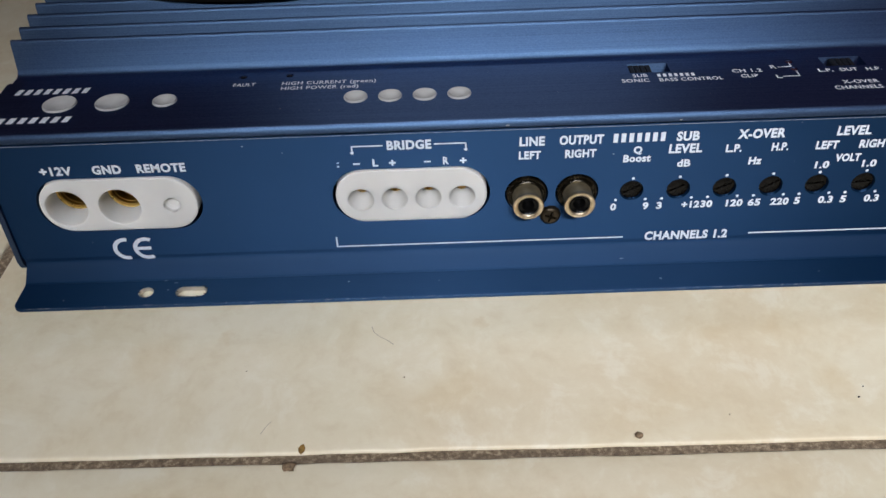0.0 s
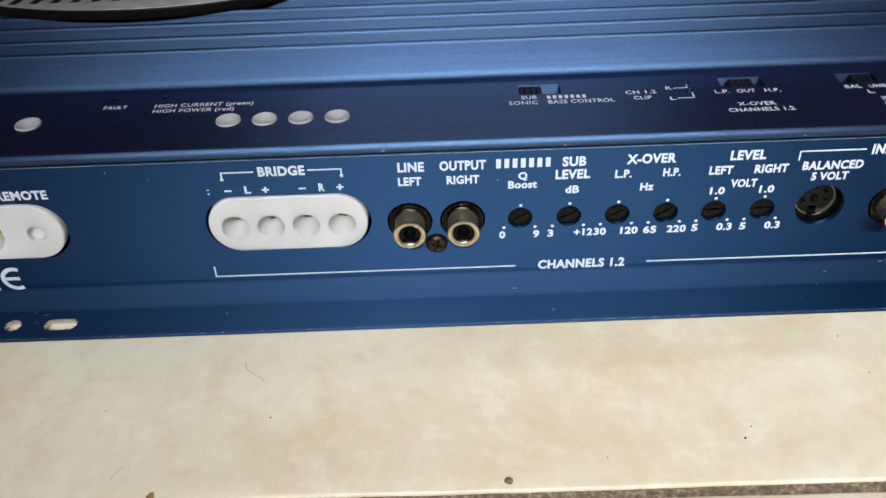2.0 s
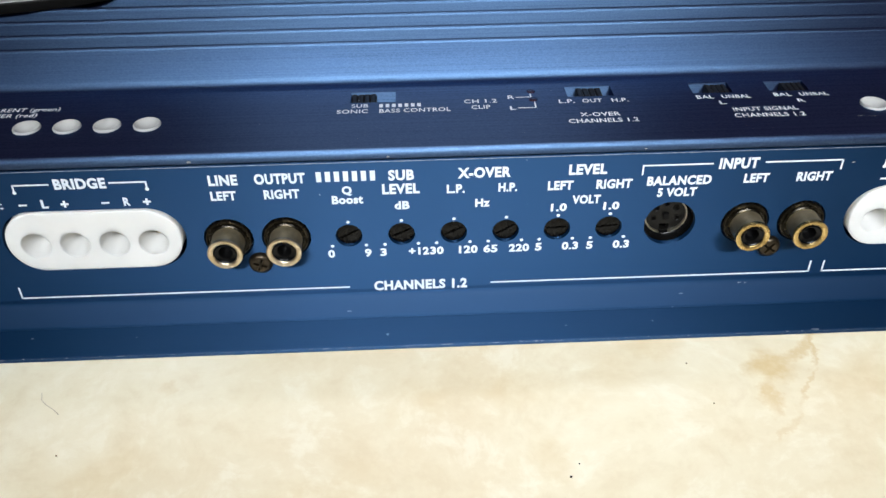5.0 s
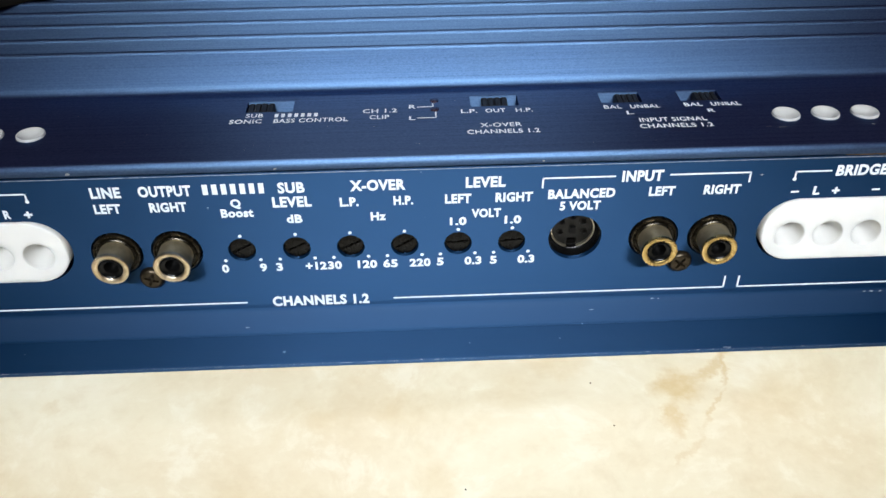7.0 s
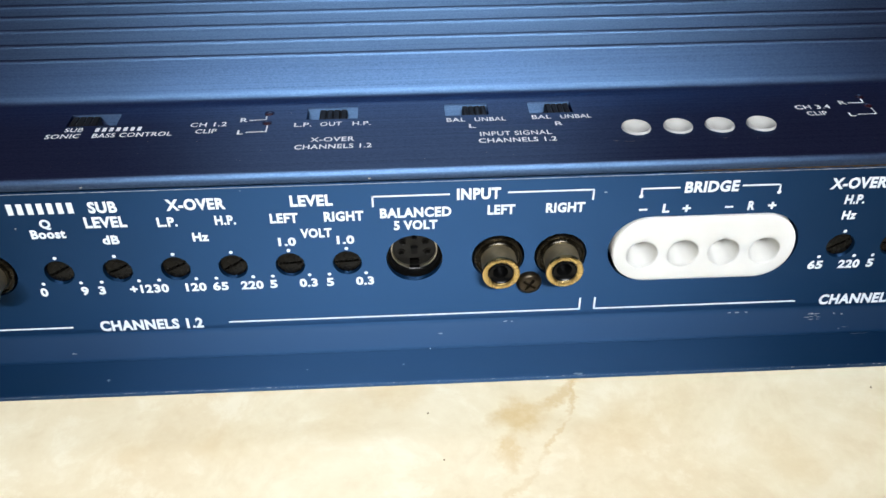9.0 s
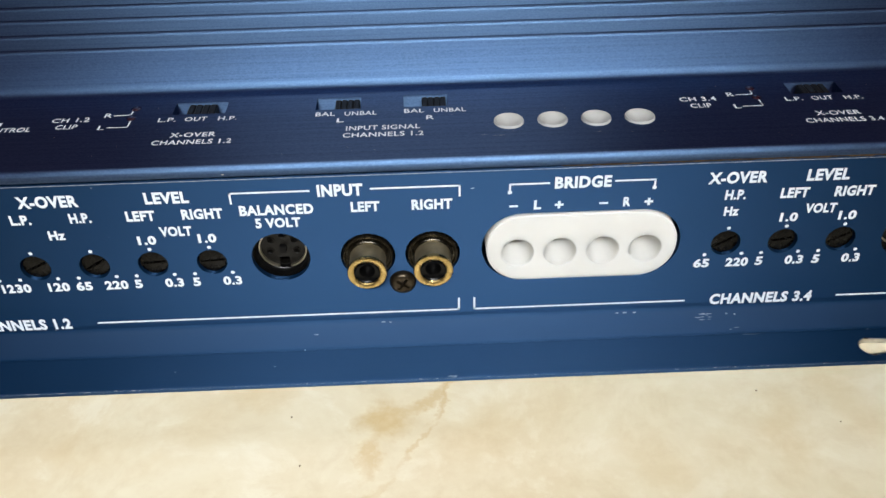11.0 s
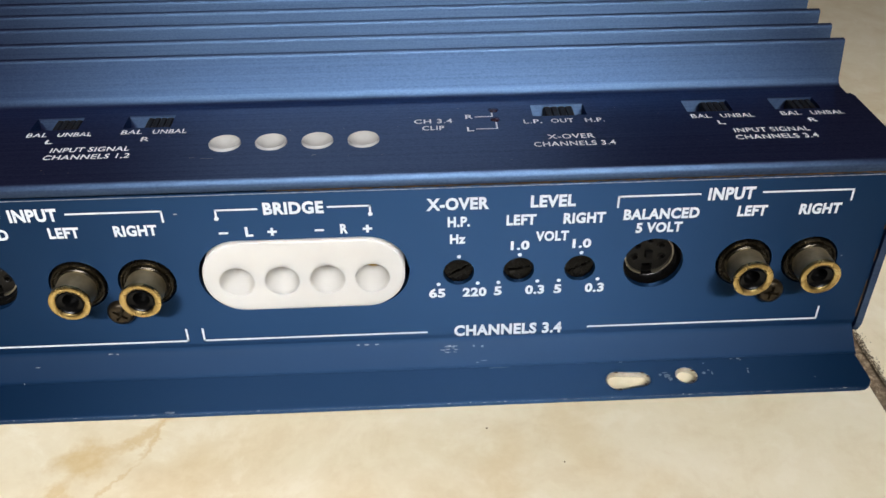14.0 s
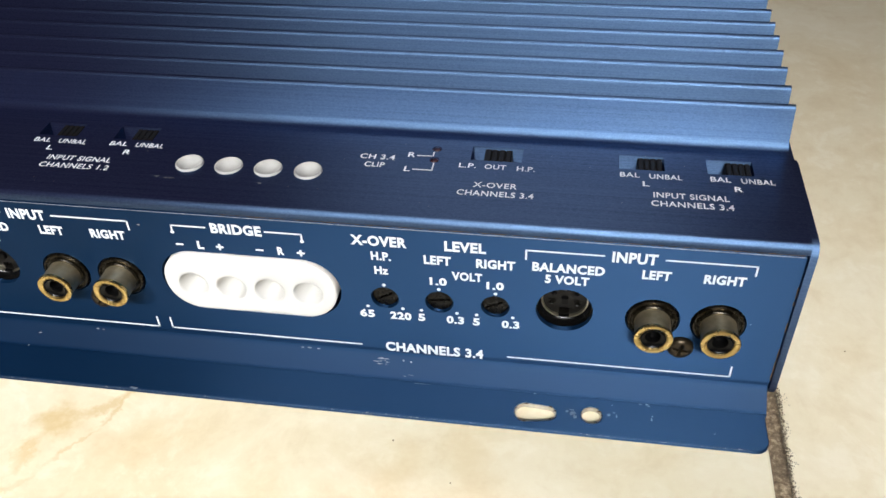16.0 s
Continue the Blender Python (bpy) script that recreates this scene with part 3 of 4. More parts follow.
gold_rim = parts_of_jack[2].data
for k, x in enumerate(JACKS):
    at = AMP_AT @ Matrix.Translation((x * M, 0, JACK_Z * M))
    it = jack if k == 0 else copy_thing(jack, at)
    it.parent, it.matrix_basis = amp, at
    if k < 2:
        ring = next(o for o in it.children if o.name.startswith("rim"))
        ring.data = pale_rim
    else:
        next(o for o in it.children if o.name.startswith("rim")).data = gold_rim

# panel screws with cross recess
def screw(x, z, spin):
    cross = []
    for k in range(4):
        cross += [(0.42 * math.cos(radians(90 * k - 45)), 0.42 * math.sin(radians(90 * k - 45))), (1.75 * math.cos(radians(90 * k - 9)), 1.75 * math.sin(radians(90 * k - 9))),
                  (1.75 * math.cos(radians(90 * k + 9)), 1.75 * math.sin(radians(90 * k + 9)))]
    turn = Matrix.Translation((x, -1.5, z)) @ Matrix.Rotation(radians(spin), 4, "Y") @ UPRIGHT
    bm = add_plate(bmesh.new(), circle(0, 0, 2.25, 28), [cross], 1.1, turn, 0.12)
    add_lathe(bm, [(2.2, 1.46), (2.5, 1.35), (2.85, 0.9), (3.02, 0.45), (3.05, 0.0)], facing(x, 0, z), 28)
    ob = amp_part("screw", bm, BRONZE, "dark bronze cross-head screw")
    bottom = add_lathe(bmesh.new(), [(1.9, 0.75), (1.0, 0.62), (0.0, 0.3)], facing(x, 0, z), 20)
    amp_part("cross_recess", bottom, BLACKENED, "", ob)


for (x, z), spin in zip(SCREWS, (20, 35, 10)):
    screw(x, z, spin)


# trimmer controls
def trimmer(x, spin):
    disc = [(3.34, -3.4), (3.3, -1.9), (0.0, -1.9)]
    ob = amp_part("trimmer", add_lathe(bmesh.new(), disc, facing(x, 0, POT_Z), 28), BLACK, "black slotted trimmer control")
    turn = Matrix.Translation((x, 0.75, POT_Z)) @ Matrix.Rotation(radians(spin), 4, "Y") @ UPRIGHT
    amp_part("slotted_head", add_plate(bmesh.new(), circle(0, 0, 3.05, 28), [box(-2.7, 2.7, -0.28, 0.28)], 1.0, turn, 0.06), TRIM_BLACK, "", ob)


for x, spin in zip(POTS, (-28, -25, -25, -30, -3, -4, -30, -8, -28)):
    trimmer(x, spin)


# round balanced-line sockets, set behind the panel
def socket(x):
    at = facing(x, 0, DIN_Z)
    ob = amp_part("line_socket", add_lathe(bmesh.new(), [(6.7, -1.42), (6.7, -9.0), (0, -9.0)], at, 40), GLOSS_BLACK, "black round multi-pin socket")
    collar = add_lathe(bmesh.new(), [(6.48, -1.5), (6.3, -2.6), (5.75, -3.3), (5.5, -3.5), (5.5, -5.5)], at, 40)
    amp_part("collar", collar, GLOSS_BLACK, "glossy black moulded collar", ob)
    open_ring = arc(0, 0, 5.48, -76, 256, 40) + arc(0, 0, 5.12, 256, -76, 40)
    amp_part("shell", add_plate(bmesh.new(), open_ring, [], 3.0, Matrix.Translation((x, 3.3, DIN_Z)) @ UPRIGHT, 0.08), SHELL, "thin tarnished metal shell, open at its foot", ob)
    pins = [(3.2 * math.cos(radians(a)), 3.2 * math.sin(radians(a))) for a in (-20, 35, 90, 145, 200)]
    notch = box(-1.15, 1.15, -4.7, -2.9)
    face = add_plate(bmesh.new(), circle(0, 0, 5.1, 36), [circle(px, py, 0.55, 14) for px, py in pins] + [notch], 1.6, Matrix.Translation((x, 4.1, DIN_Z)) @ UPRIGHT)
    amp_part("pin_face", face, DUSTY_BLACK, "dusty black face with five pin holes", ob)
    for px, py in pins:
        amp_part("pin_rim", add_lathe(bmesh.new(), [(0.95, -4.15), (0.9, -3.85), (0.7, -3.8), (0.56, -3.95), (0.55, -4.6)], facing(x + px, 0, DIN_Z + py), 16), DUSTY_BLACK, "", ob)
    amp_part("key", add_block(bmesh.new(), x - 0.75, x + 0.75, 3.2, 5.6, DIN_Z - 1.2, DIN_Z + 0.7, 0.15), BLACK, "", ob)


for x in DINS:
    socket(x)


# slide switches in the shelf
def slide_switch(a, b, s0, s1):
    bm = add_plate(bmesh.new(), box(a - 1, b + 1, SWITCH_Y0 - 1, SWITCH_Y1 + 1), [], 0.6, Matrix.Translation((0, 0, SHELF - 5.2)))
    ob = amp_part("slide_switch", bm, RECESS, "recessed slide switch with ribbed black knob")
    well = add_plate(bmesh.new(), box(a - 1, b + 1, SWITCH_Y0 - 1, SWITCH_Y1 + 1), [box(a, b, SWITCH_Y0, SWITCH_Y1)], 3.5, Matrix.Translation((0, 0, SHELF - 1.62)))
    amp_part("well", well, METAL, "blue anodised metal well", ob)
    ramp = add_bar(bmesh.new(), [(SWITCH_Y1 + 0.01, SHELF - 0.25), (SWITCH_Y1 + 0.01, SHELF - 5.1), (SWITCH_Y1 - 0.55, SHELF - 5.1)], a, b)
    amp_part("ramp", ramp, METAL, "sloping blue metal back of the well", ob)
    n, top = 4, [(s0, SHELF - 5.1)]
    for k in range(n):
        c, w = s0 + (s1 - s0) * (k + 0.5) / n, (s1 - s0) / n
        top += [(c - w / 2 + 0.02, SHELF - 0.55), (c - w * 0.32, SHELF - 0.3), (c + w * 0.32, SHELF - 0.3), (c + w / 2 - 0.02, SHELF - 0.55)]
    top.append((s1, SHELF - 5.1))
    bm = bmesh.new()
    front, back = ([bm.verts.new((x, y, z)) for x, z in top] for y in (SWITCH_Y0 + 0.5, SWITCH_Y1 - 0.5))
    bm.faces.new(front), bm.faces.new(back)
    for k in range(len(top)):
        j = (k + 1) % len(top)
        bm.faces.new((front[k], front[j], back[j], back[k]))
    amp_part("knob", bm, KNOB, "ribbed black plastic knob", ob)


for s in SWITCHES:
    slide_switch(*s)
for x, y in LEDS:
    bm = add_lathe(bmesh.new(), [(1.12, -2.0), (1.1, -0.5), (0.8, -0.1), (0.0, 0.05)], rising(x, y, SHELF), 16)
    amp_part("indicator_lamp", bm, RED_LED if x > 0 else BLACK, "small unlit indicator lamp")

# white screw-access bushes in the shelf
for x, y, r in BUSHES:
    cup = [(r - 0.02, -3.0), (r - 0.02, 0.55), (r - 0.12, 0.72), (r - 0.32, 0.78), (r - 0.55, 0.66), (r * 0.68, 0.2), (r * 0.4, -0.25), (r * 0.2, -0.42), (0, -0.48)]
    amp_part("access_bush", add_lathe(bmesh.new(), cup, rising(x, y, SHELF - 0.2), 32), GREY_NYLON, "round white plastic access bush")

# ---- printing ----
ON_PANEL = Matrix.Translation((0, -0.06, 0)) @ UPRIGHT
ON_SHELF = Matrix.Translation((0, 0, SHELF + 0.06))
glyphs = {}


def word_mesh(text, slant, weight):
    key = (text, slant, weight)
    if key not in glyphs:
        curve = bpy.data.curves.new("word", "FONT")
        curve.body, curve.size, curve.offset, curve.space_character, curve.shear = text, 1.0, weight, 1.08, slant
        curve.resolution_u = 3
        ob = bpy.data.objects.new("word", curve)
        scene.collection.objects.link(ob)
        bpy.context.view_layer.update()
        mesh = bpy.data.meshes.new_from_object(ob.evaluated_get(bpy.context.evaluated_depsgraph_get()))
        bpy.data.objects.remove(ob)
        bpy.data.curves.remove(curve)
        glyphs[key] = mesh
    return glyphs[key]


def word(text, x, y, width, height, turn, slant=0.0, parent=None, weight=0.042):
    """A printed word, centred at x, y of the plan, with its width and capital height."""
    bm = bmesh.new()
    bm.from_mesh(word_mesh(text, slant, weight))
    xs, ys = [v.co.x for v in bm.verts], [v.co.y for v in bm.verts]
    cap = 0.73
    if text in "-+":
        cap, base = max(ys) - min(ys), min(ys)
    else:
        base = 0.0
    for v in bm.verts:
        v.co = turn @ Vector((x + width * ((v.co.x - min(xs)) / (max(xs) - min(xs)) - 0.5), y + height * ((v.co.y - base) / cap - 0.5), 0))
    name = text if any(c.isalnum() for c in text) else {"-": "minus", "+": "plus"}[text]
    return amp_part("lettering", bm, INK, "white printed lettering " + name, parent or panel)


def stroke(points, width, turn, parent=None, dots=()):
    """A printed line along points of the plan."""
    bm = bmesh.new()
    for (x0, y0), (x1, y1) in zip(points, points[1:]):
        d = Vector((x1 - x0, y1 - y0)).normalized() * width / 2
        n = Vector((-d.y, d.x))
        a, b = Vector((x0, y0)) - d, Vector((x1, y1)) + d
        bm.faces.new([bm.verts.new(turn @ Vector((p.x, p.y, 0))) for p in (a - n, b - n, b + n, a + n)])
    for x, y, r in dots:
        bm.faces.new([bm.verts.new(turn @ Vector((p[0], p[1], 0.02))) for p in circle(x, y, r, 14)])
    return amp_part("printed_line", bm, INK, "white printed line", parent or panel)


def letter_bars(count, x, y, width, height, turn, slant=0.0, parent=None):
    """Plain bars where a name stands."""
    step = width / count
    for k in range(count):
        bm = bmesh.new()
        x0 = x - width / 2 + k * step + step * 0.12
        x1, s = x0 + step * 0.58, slant * height
        bm.faces.new([bm.verts.new(turn @ Vector((px, py, 0))) for px, py in ((x0, y - height / 2), (x1, y - height / 2), (x1 + s, y + height / 2), (x0 + s, y + height / 2))])
        amp_part("printed_bar", bm, INK, "plain white printed bar", parent or panel)


def panel_word(text, x, z, width, height=2.5):
    return word(text, x, z, width, height, ON_PANEL)


def shelf_word(text, x, y, width, height=2.0):
    return word(text, x, y, width, height, ON_SHELF, 0.0, cover, 0.016)


def dot(x, z, r=0.44):
    bm = bmesh.new()
    bm.faces.new([bm.verts.new(ON_PANEL @ Vector((p[0], p[1], 0))) for p in circle(x, z, r, 14)])
    amp_part("printed_dot", bm, INK, "", panel)


TITLE, ROW2, ROW3, ROW4 = 41.0, 36.6, 32.3, 30.15
for text, x, w in (("+12V", -115.5, 9.0), ("GND", -101.3, 8.1), ("REMOTE", -86.2, 13.6)):
    panel_word(text, x, 36.6, w, 2.7)
# conformity mark, drawn as two open rings
for cx, a0, bar in ((-102.7, 78, False), (-96.7, 62, True)):
    bm = bmesh.new()
    outer, inner = arc(cx, 8.8, 4.0, a0, 360 - a0, 20), arc(cx, 8.8, 2.75, a0, 360 - a0, 20)
    for k in range(20):
        bm.faces.new([bm.verts.new(ON_PANEL @ Vector((p[0], p[1], 0))) for p in (outer[k], outer[k + 1], inner[k + 1], inner[k])])
    if bar:
        bm.faces.new([bm.verts.new(ON_PANEL @ Vector((p[0], p[1], 0))) for p in box(cx - 3.0, cx + 1.3, 8.25, 9.4)])
    amp_part("printed_mark", bm, INK, "white open ring of the conformity mark", panel)
for b in BRIDGES:
    stroke([(b - 15.5, 39.3), (b - 15.5, 41.2), (b - 7.2, 41.2)], 0.42, ON_PANEL, dots=((b - 15.5, 39.2, 0.48),))
    stroke([(b + 7.2, 41.2), (b + 15.7, 41.2), (b + 15.7, 39.3)], 0.42, ON_PANEL, dots=((b + 15.7, 39.2, 0.48),))
    panel_word("BRIDGE", b + 0.2, 41.3, 12.2, 2.8)
    for text, o in (("-", -14.6), ("L", -9.4), ("+", -4.7), ("-", 5.0), ("R", 10.1), ("+", 14.9)):
        panel_word(text, b + o, 35.6 if text in "-+" else 35.85, {"-": 1.9, "+": 1.9}.get(text, 1.6), {"-": 0.5, "+": 1.9}.get(text, 2.3))
stroke([(-37.3, 36.1), (-37.0, 36.1)], 0.35, ON_PANEL)
stroke([(-37.3, 34.9), (-37.0, 34.9)], 0.35, ON_PANEL)
for text, x, z, w, h in (("LINE", 16.4, TITLE, 6.9, 2.8), ("LEFT", 15.9, ROW2, 6.1, 2.5), ("OUTPUT", 29.9, TITLE, 12.1, 2.8), ("RIGHT", 29.9, ROW2, 8.6, 2.5),
                         ("Q", 45.6, 37.1, 2.4, 2.2), ("Boost", 45.6, 34.4, 7.6, 2.3), ("SUB", 58.9, TITLE, 6.2, 2.8), ("LEVEL", 58.7, 37.1, 9.1, 2.8),
                         ("dB", 58.8, ROW3, 3.7, 2.3), ("X-OVER", 78.9, TITLE, 12.9, 2.8), ("L.P.", 72.0, ROW2, 4.4, 2.4), ("H.P.", 84.7, ROW2, 4.6, 2.4), ("Hz", 78.6, ROW3, 3.6, 2.3)):
    panel_word(text, x, z, w, h)
letter_bars(7, 45.8, TITLE, 15.0, 2.8, ON_PANEL)
for text, x, w in (("0", 40.4, 1.7), ("9", 49.7, 1.7), ("3", 53.6, 1.6), ("+12", 62.6, 5.2), ("30", 67.2, 3.4), ("120", 75.2, 4.8), ("65", 80.9, 3.6), ("220", 88.2, 5.2), ("65", 221.7, 3.6), ("220", 229.9, 5.2)):
    panel_word(text, x, 18.1, w, 2.3)
for x in POTS:
    dot(x + 0.05, 27.65)
    dot(x - 4.35, 20.45)
    dot(x + 4.15, 20.45)
for x in (97.6, 239.4):
    for o in (0, 13.15):
        panel_word("5", x + o - 4.4, 18.2, 1.7, 2.3)
        panel_word("0.3", x + o + 3.7, 18.2, 4.2, 2.3)
        panel_word("1.0", x + o, ROW4, 4.0, 2.2)
    for text, o, z, w, h in (("LEVEL", 6.4, TITLE, 9.3, 2.8), ("LEFT", 0.0, ROW2, 6.2, 2.5), ("RIGHT", 13.2, ROW2, 8.8, 2.5), ("VOLT", 6.7, ROW3, 7.0, 2.4)):
        panel_word(text, x + o, z, w, h)
panel_word("X-OVER", 226.2, TITLE, 12.9, 2.8)
panel_word("H.P.", 226.4, ROW2, 4.6, 2.4)
panel_word("Hz", 226.2, ROW3, 3.3, 2.3)
for x in (117.4, 259.3):
    stroke([(x, 38.9), (x, 41.4), (x + 16.8, 41.4)], 0.42, ON_PANEL)
    stroke([(x + 30.0, 41.4), (x + 48.9, 41.4), (x + 48.9, 38.9)], 0.42, ON_PANEL)
    for text, o, z, w, h in (("INPUT", 23.4, 41.4, 9.7, 2.9), ("BALANCED", 9.4, 37.0, 15.9, 2.5), ("5 VOLT", 9.3, 33.6, 9.8, 2.4), ("LEFT", 28.5, 37.0, 6.2, 2.5), ("RIGHT", 42.9, 37.0, 8.8, 2.5)):
        panel_word(text, x + o, z, w, h)
for a, t0, t1, b, text in ((-40.3, 44.0, 81.4, 165.9, "CHANNELS 1.2"), (169.5, 219.2, 255.8, 308.2, "CHANNELS 3.4")):
    stroke([(a, 10.3), (a, 7.0), (t0, 7.0)], 0.45, ON_PANEL)
    stroke([(t1, 7.0), (b, 7.0), (b, 10.3)], 0.45, ON_PANEL)
    panel_word(text, (t0 + t1) / 2 + 0.1, 7.2, 24.4, 3.0)

# shelf printing
for text, x, y, w, h in (("FAULT", -64.8, 24.0, 6.4, 1.9), ("HIGH CURRENT (green)", -40.3, 24.0, 27.2, 2.0), ("HIGH POWER (red)", -42.7, 21.0, 22.2, 2.0),
                         ("SUB", 48.9, 21.1, 4.2, 1.9), ("SONIC", 47.1, 18.2, 7.8, 2.0), ("BASS CONTROL", 62.8, 18.1, 17.9, 2.0)):
    shelf_word(text, x, y, w, h)
letter_bars(7, 59.2, 20.8, 11.2, 1.8, ON_SHELF, 0.0, cover)
letter_bars(8, -120.6, 24.0, 22.2, 3.2, ON_SHELF, 0.15, cover)
letter_bars(7, -120.3, 7.3, 21.4, 3.2, ON_SHELF, 0.15, cover)
for o, chans in ((0.0, "1.2"), (142.6, "3.4")):
    shelf_word("CH " + chans, 79.5 + o, 21.9, 8.4, 2.0)
    shelf_word("CLIP", 79.4 + o, 18.7, 4.8, 2.0)
    shelf_word("R", 87.5 + o, 23.6, 1.7, 2.0)
    shelf_word("L", 87.4 + o, 17.7, 1.5, 2.0)
    stroke([(88.9 + o, 23.3), (92.6 + o, 23.4), (92.6 + o, 25.0)], 0.35, ON_SHELF, cover)
    stroke([(88.8 + o, 17.6), (93.2 + o, 17.6), (93.2 + o, 20.4)], 0.35, ON_SHELF, cover)
    for text, x, y, w, h in (("L.P.", 101.4, 20.5, 4.0, 1.9), ("OUT", 107.9, 20.5, 5.0, 1.9), ("H.P.", 115.0, 20.4, 4.2, 1.9), ("X-OVER", 108.6, 13.2, 10.0, 2.0), ("CHANNELS " + chans, 108.9, 10.0, 17.2, 2.0)):
        shelf_word(text, x + (o and o - 0.2), y, w, h)
    p = o and o + 1.4
    for text, x, y, w, h in (("BAL", 137.0, 20.7, 4.4, 1.9), ("UNBAL", 145.0, 20.6, 7.3, 1.9), ("L", 140.6, 17.5, 1.6, 1.9), ("BAL", 157.1, 20.9, 4.5, 1.9), ("UNBAL", 165.2, 20.8, 7.3, 1.9),
                             ("R", 160.7, 17.5, 1.8, 1.9), ("INPUT SIGNAL", 150.2, 13.6, 16.3, 2.0), ("CHANNELS " + chans, 150.3, 10.5, 17.6, 2.0)):
        shelf_word(text, x + p, y, w, h)

# ---- maker's badge on the fins ----
BX, BY, BA, BB = -68.3, 83.6, 60.0, 28.6


def oval(f, n=72):
    return [(BX + (BA - f) * math.cos(math.tau * k / n), BY + (BB - f) * math.sin(math.tau * k / n)) for k in range(n)]


badge = amp_part("badge", add_plate(bmesh.new(), oval(0), [], 3.0, Matrix.Translation((0, 0, 64.0)), 0.4), RIM_BLACK, "oval badge plate with glossy black edge")
amp_part("plate", add_plate(bmesh.new(), oval(0.6), [], 0.3, Matrix.Translation((0, 0, 64.2)), 0.1), SILVER, "brushed silver face", badge)
for k in range(14):
    x0, y0, h = -110 + k * 6.2, 62.0, 15.0
    s = 0.3 * h
    bm = bmesh.new()
    bm.faces.new([bm.verts.new((px, py, 64.28)) for px, py in ((x0, y0), (x0 + 2.6, y0), (x0 + 2.6 + s, y0 + h), (x0 + s, y0 + h))])
    amp_part("printed_bar", bm, RIM_BLACK, "plain dark slanted bar", badge)

# ---- wear on the foot flange and the seams ----
def paint_chips(name, spots, seed, parent, mat, label):
    """Small flat chips with ragged outlines; spots are (x, y, z, length, width, tilt towards the front)."""
    rnd, bm = random.Random(seed), bmesh.new()
    for x, y, z, length, width, tilt in spots:
        turn = Matrix.Translation((x, y, z)) @ Matrix.Rotation(radians(tilt), 4, "X")
        n = 9
        bm.faces.new([bm.verts.new(turn @ Vector((length / 2 * (0.6 + 0.6 * rnd.random()) * math.cos(math.tau * k / n), width / 2 * (0.5 + 0.7 * rnd.random()) * math.sin(math.tau * k / n), 0))) for k in range(n)])
    return amp_part(name, bm, mat, label, parent)


rnd = random.Random(21)
edge_spots = []
x = LEFT + 5
while x < RIGHT - 5:
    length = rnd.uniform(0.3, 1.2) if rnd.random() < 0.75 else rnd.uniform(1.5, 4.5)
    edge_spots.append((x + length / 2, FOOT - 0.03, 0.04 - rnd.uniform(0, 0.25), length, rnd.uniform(0.06, 0.2), 70))
    x += length + rnd.expovariate(1 / 8.0)
tagged(paint_chips("edge_wear", edge_spots, 22, panel, WORN, "pale chips along the flange edge"), kind="stuff")
# rubbed front edge of the flange, of uneven width
bm = bmesh.new()
pairs = []
for k in range(301):
    x, f = LEFT + 4 + (RIGHT - LEFT - 8.5) * k / 300, rnd.uniform(0.35, 0.8)
    pairs.append((bm.verts.new((x, FOOT - 0.02, -0.24)), bm.verts.new((x, FOOT - 0.02 + 0.3 * f, -0.24 + 0.33 * f))))
for a, b in zip(pairs, pairs[1:]):
    bm.faces.new((a[0], b[0], b[1], a[1]))
amp_part("worn_lit_edge", bm, DULL_EDGE, "rubbed grey-blue front edge", panel)


def on_bend(x, y, length, width):
    """A scuff lying on the slope between panel and flange."""
    slope = [p for p in bend if p[1] > 0.05][5:-2]
    for (y1, z1), (y0, z0) in zip(slope, slope[1:]):
        if y0 <= y <= y1:
            return (x, y - 0.03, z0 + (z1 - z0) * (y - y0) / (y1 - y0) + 0.03, length, width, math.degrees(math.atan2(z1 - z0, y1 - y0)))
    return (x, y, 0.14, length, width, 0)


scuffs = [(-37.2, -8.2, 0.13, 0.8, 0.6, 0), (53.9, -11.4, 0.13, 0.9, 0.9, 0), (-10.5, -9.0, 0.13, 0.5, 0.4, 0), (163.6, -15.3, 0.13, 2.6, 0.7, 0),
          (272.3, -9.9, 0.13, 1.6, 1.4, 0), (271.0, -9.5, 0.13, 0.8, 0.8, 0), (280.8, -9.4, 0.13, 0.9, 0.9, 0), (290.2, -5.6, 0.13, 0.7, 0.5, 0), (291.0, -8.6, 0.13, 0.5, 0.5, 0),
          (-90.2, -9.2, 0.13, 0.9, 0.8, 0), (-88.6, -6.1, 0.13, 1.5, 0.5, 0), (-91.8, -5.0, 0.13, 1.1, 0.5, 0), (100.0, -10.4, 0.13, 0.5, 0.3, 0), (305.0, -12.0, 0.13, 0.6, 0.3, 0),
          (272.9, -11.0, 0.14, 0.9, 1.5, 0), (272.0, -8.9, 0.14, 1.3, 0.5, 0), (282.6, -9.6, 0.14, 0.4, 1.2, 0), (282.0, -8.6, 0.14, 0.6, 0.4, 0), (263.0, -4.9, 0.14, 0.8, 0.4, 0), (288.2, -5.2, 0.14, 0.9, 0.3, 0),
          (-120.0, -12.5, 0.13, 0.6, 0.4, 0), (122.8, -9.85, 0.13, 0.6, 0.3, 0), (289.8, -5.17, 0.13, 0.9, 0.5, 0), (290.8, -9.56, 0.13, 0.4, 1.0, 0), (235.0, -5.2, 0.13, 4.5, 0.12, 0)]
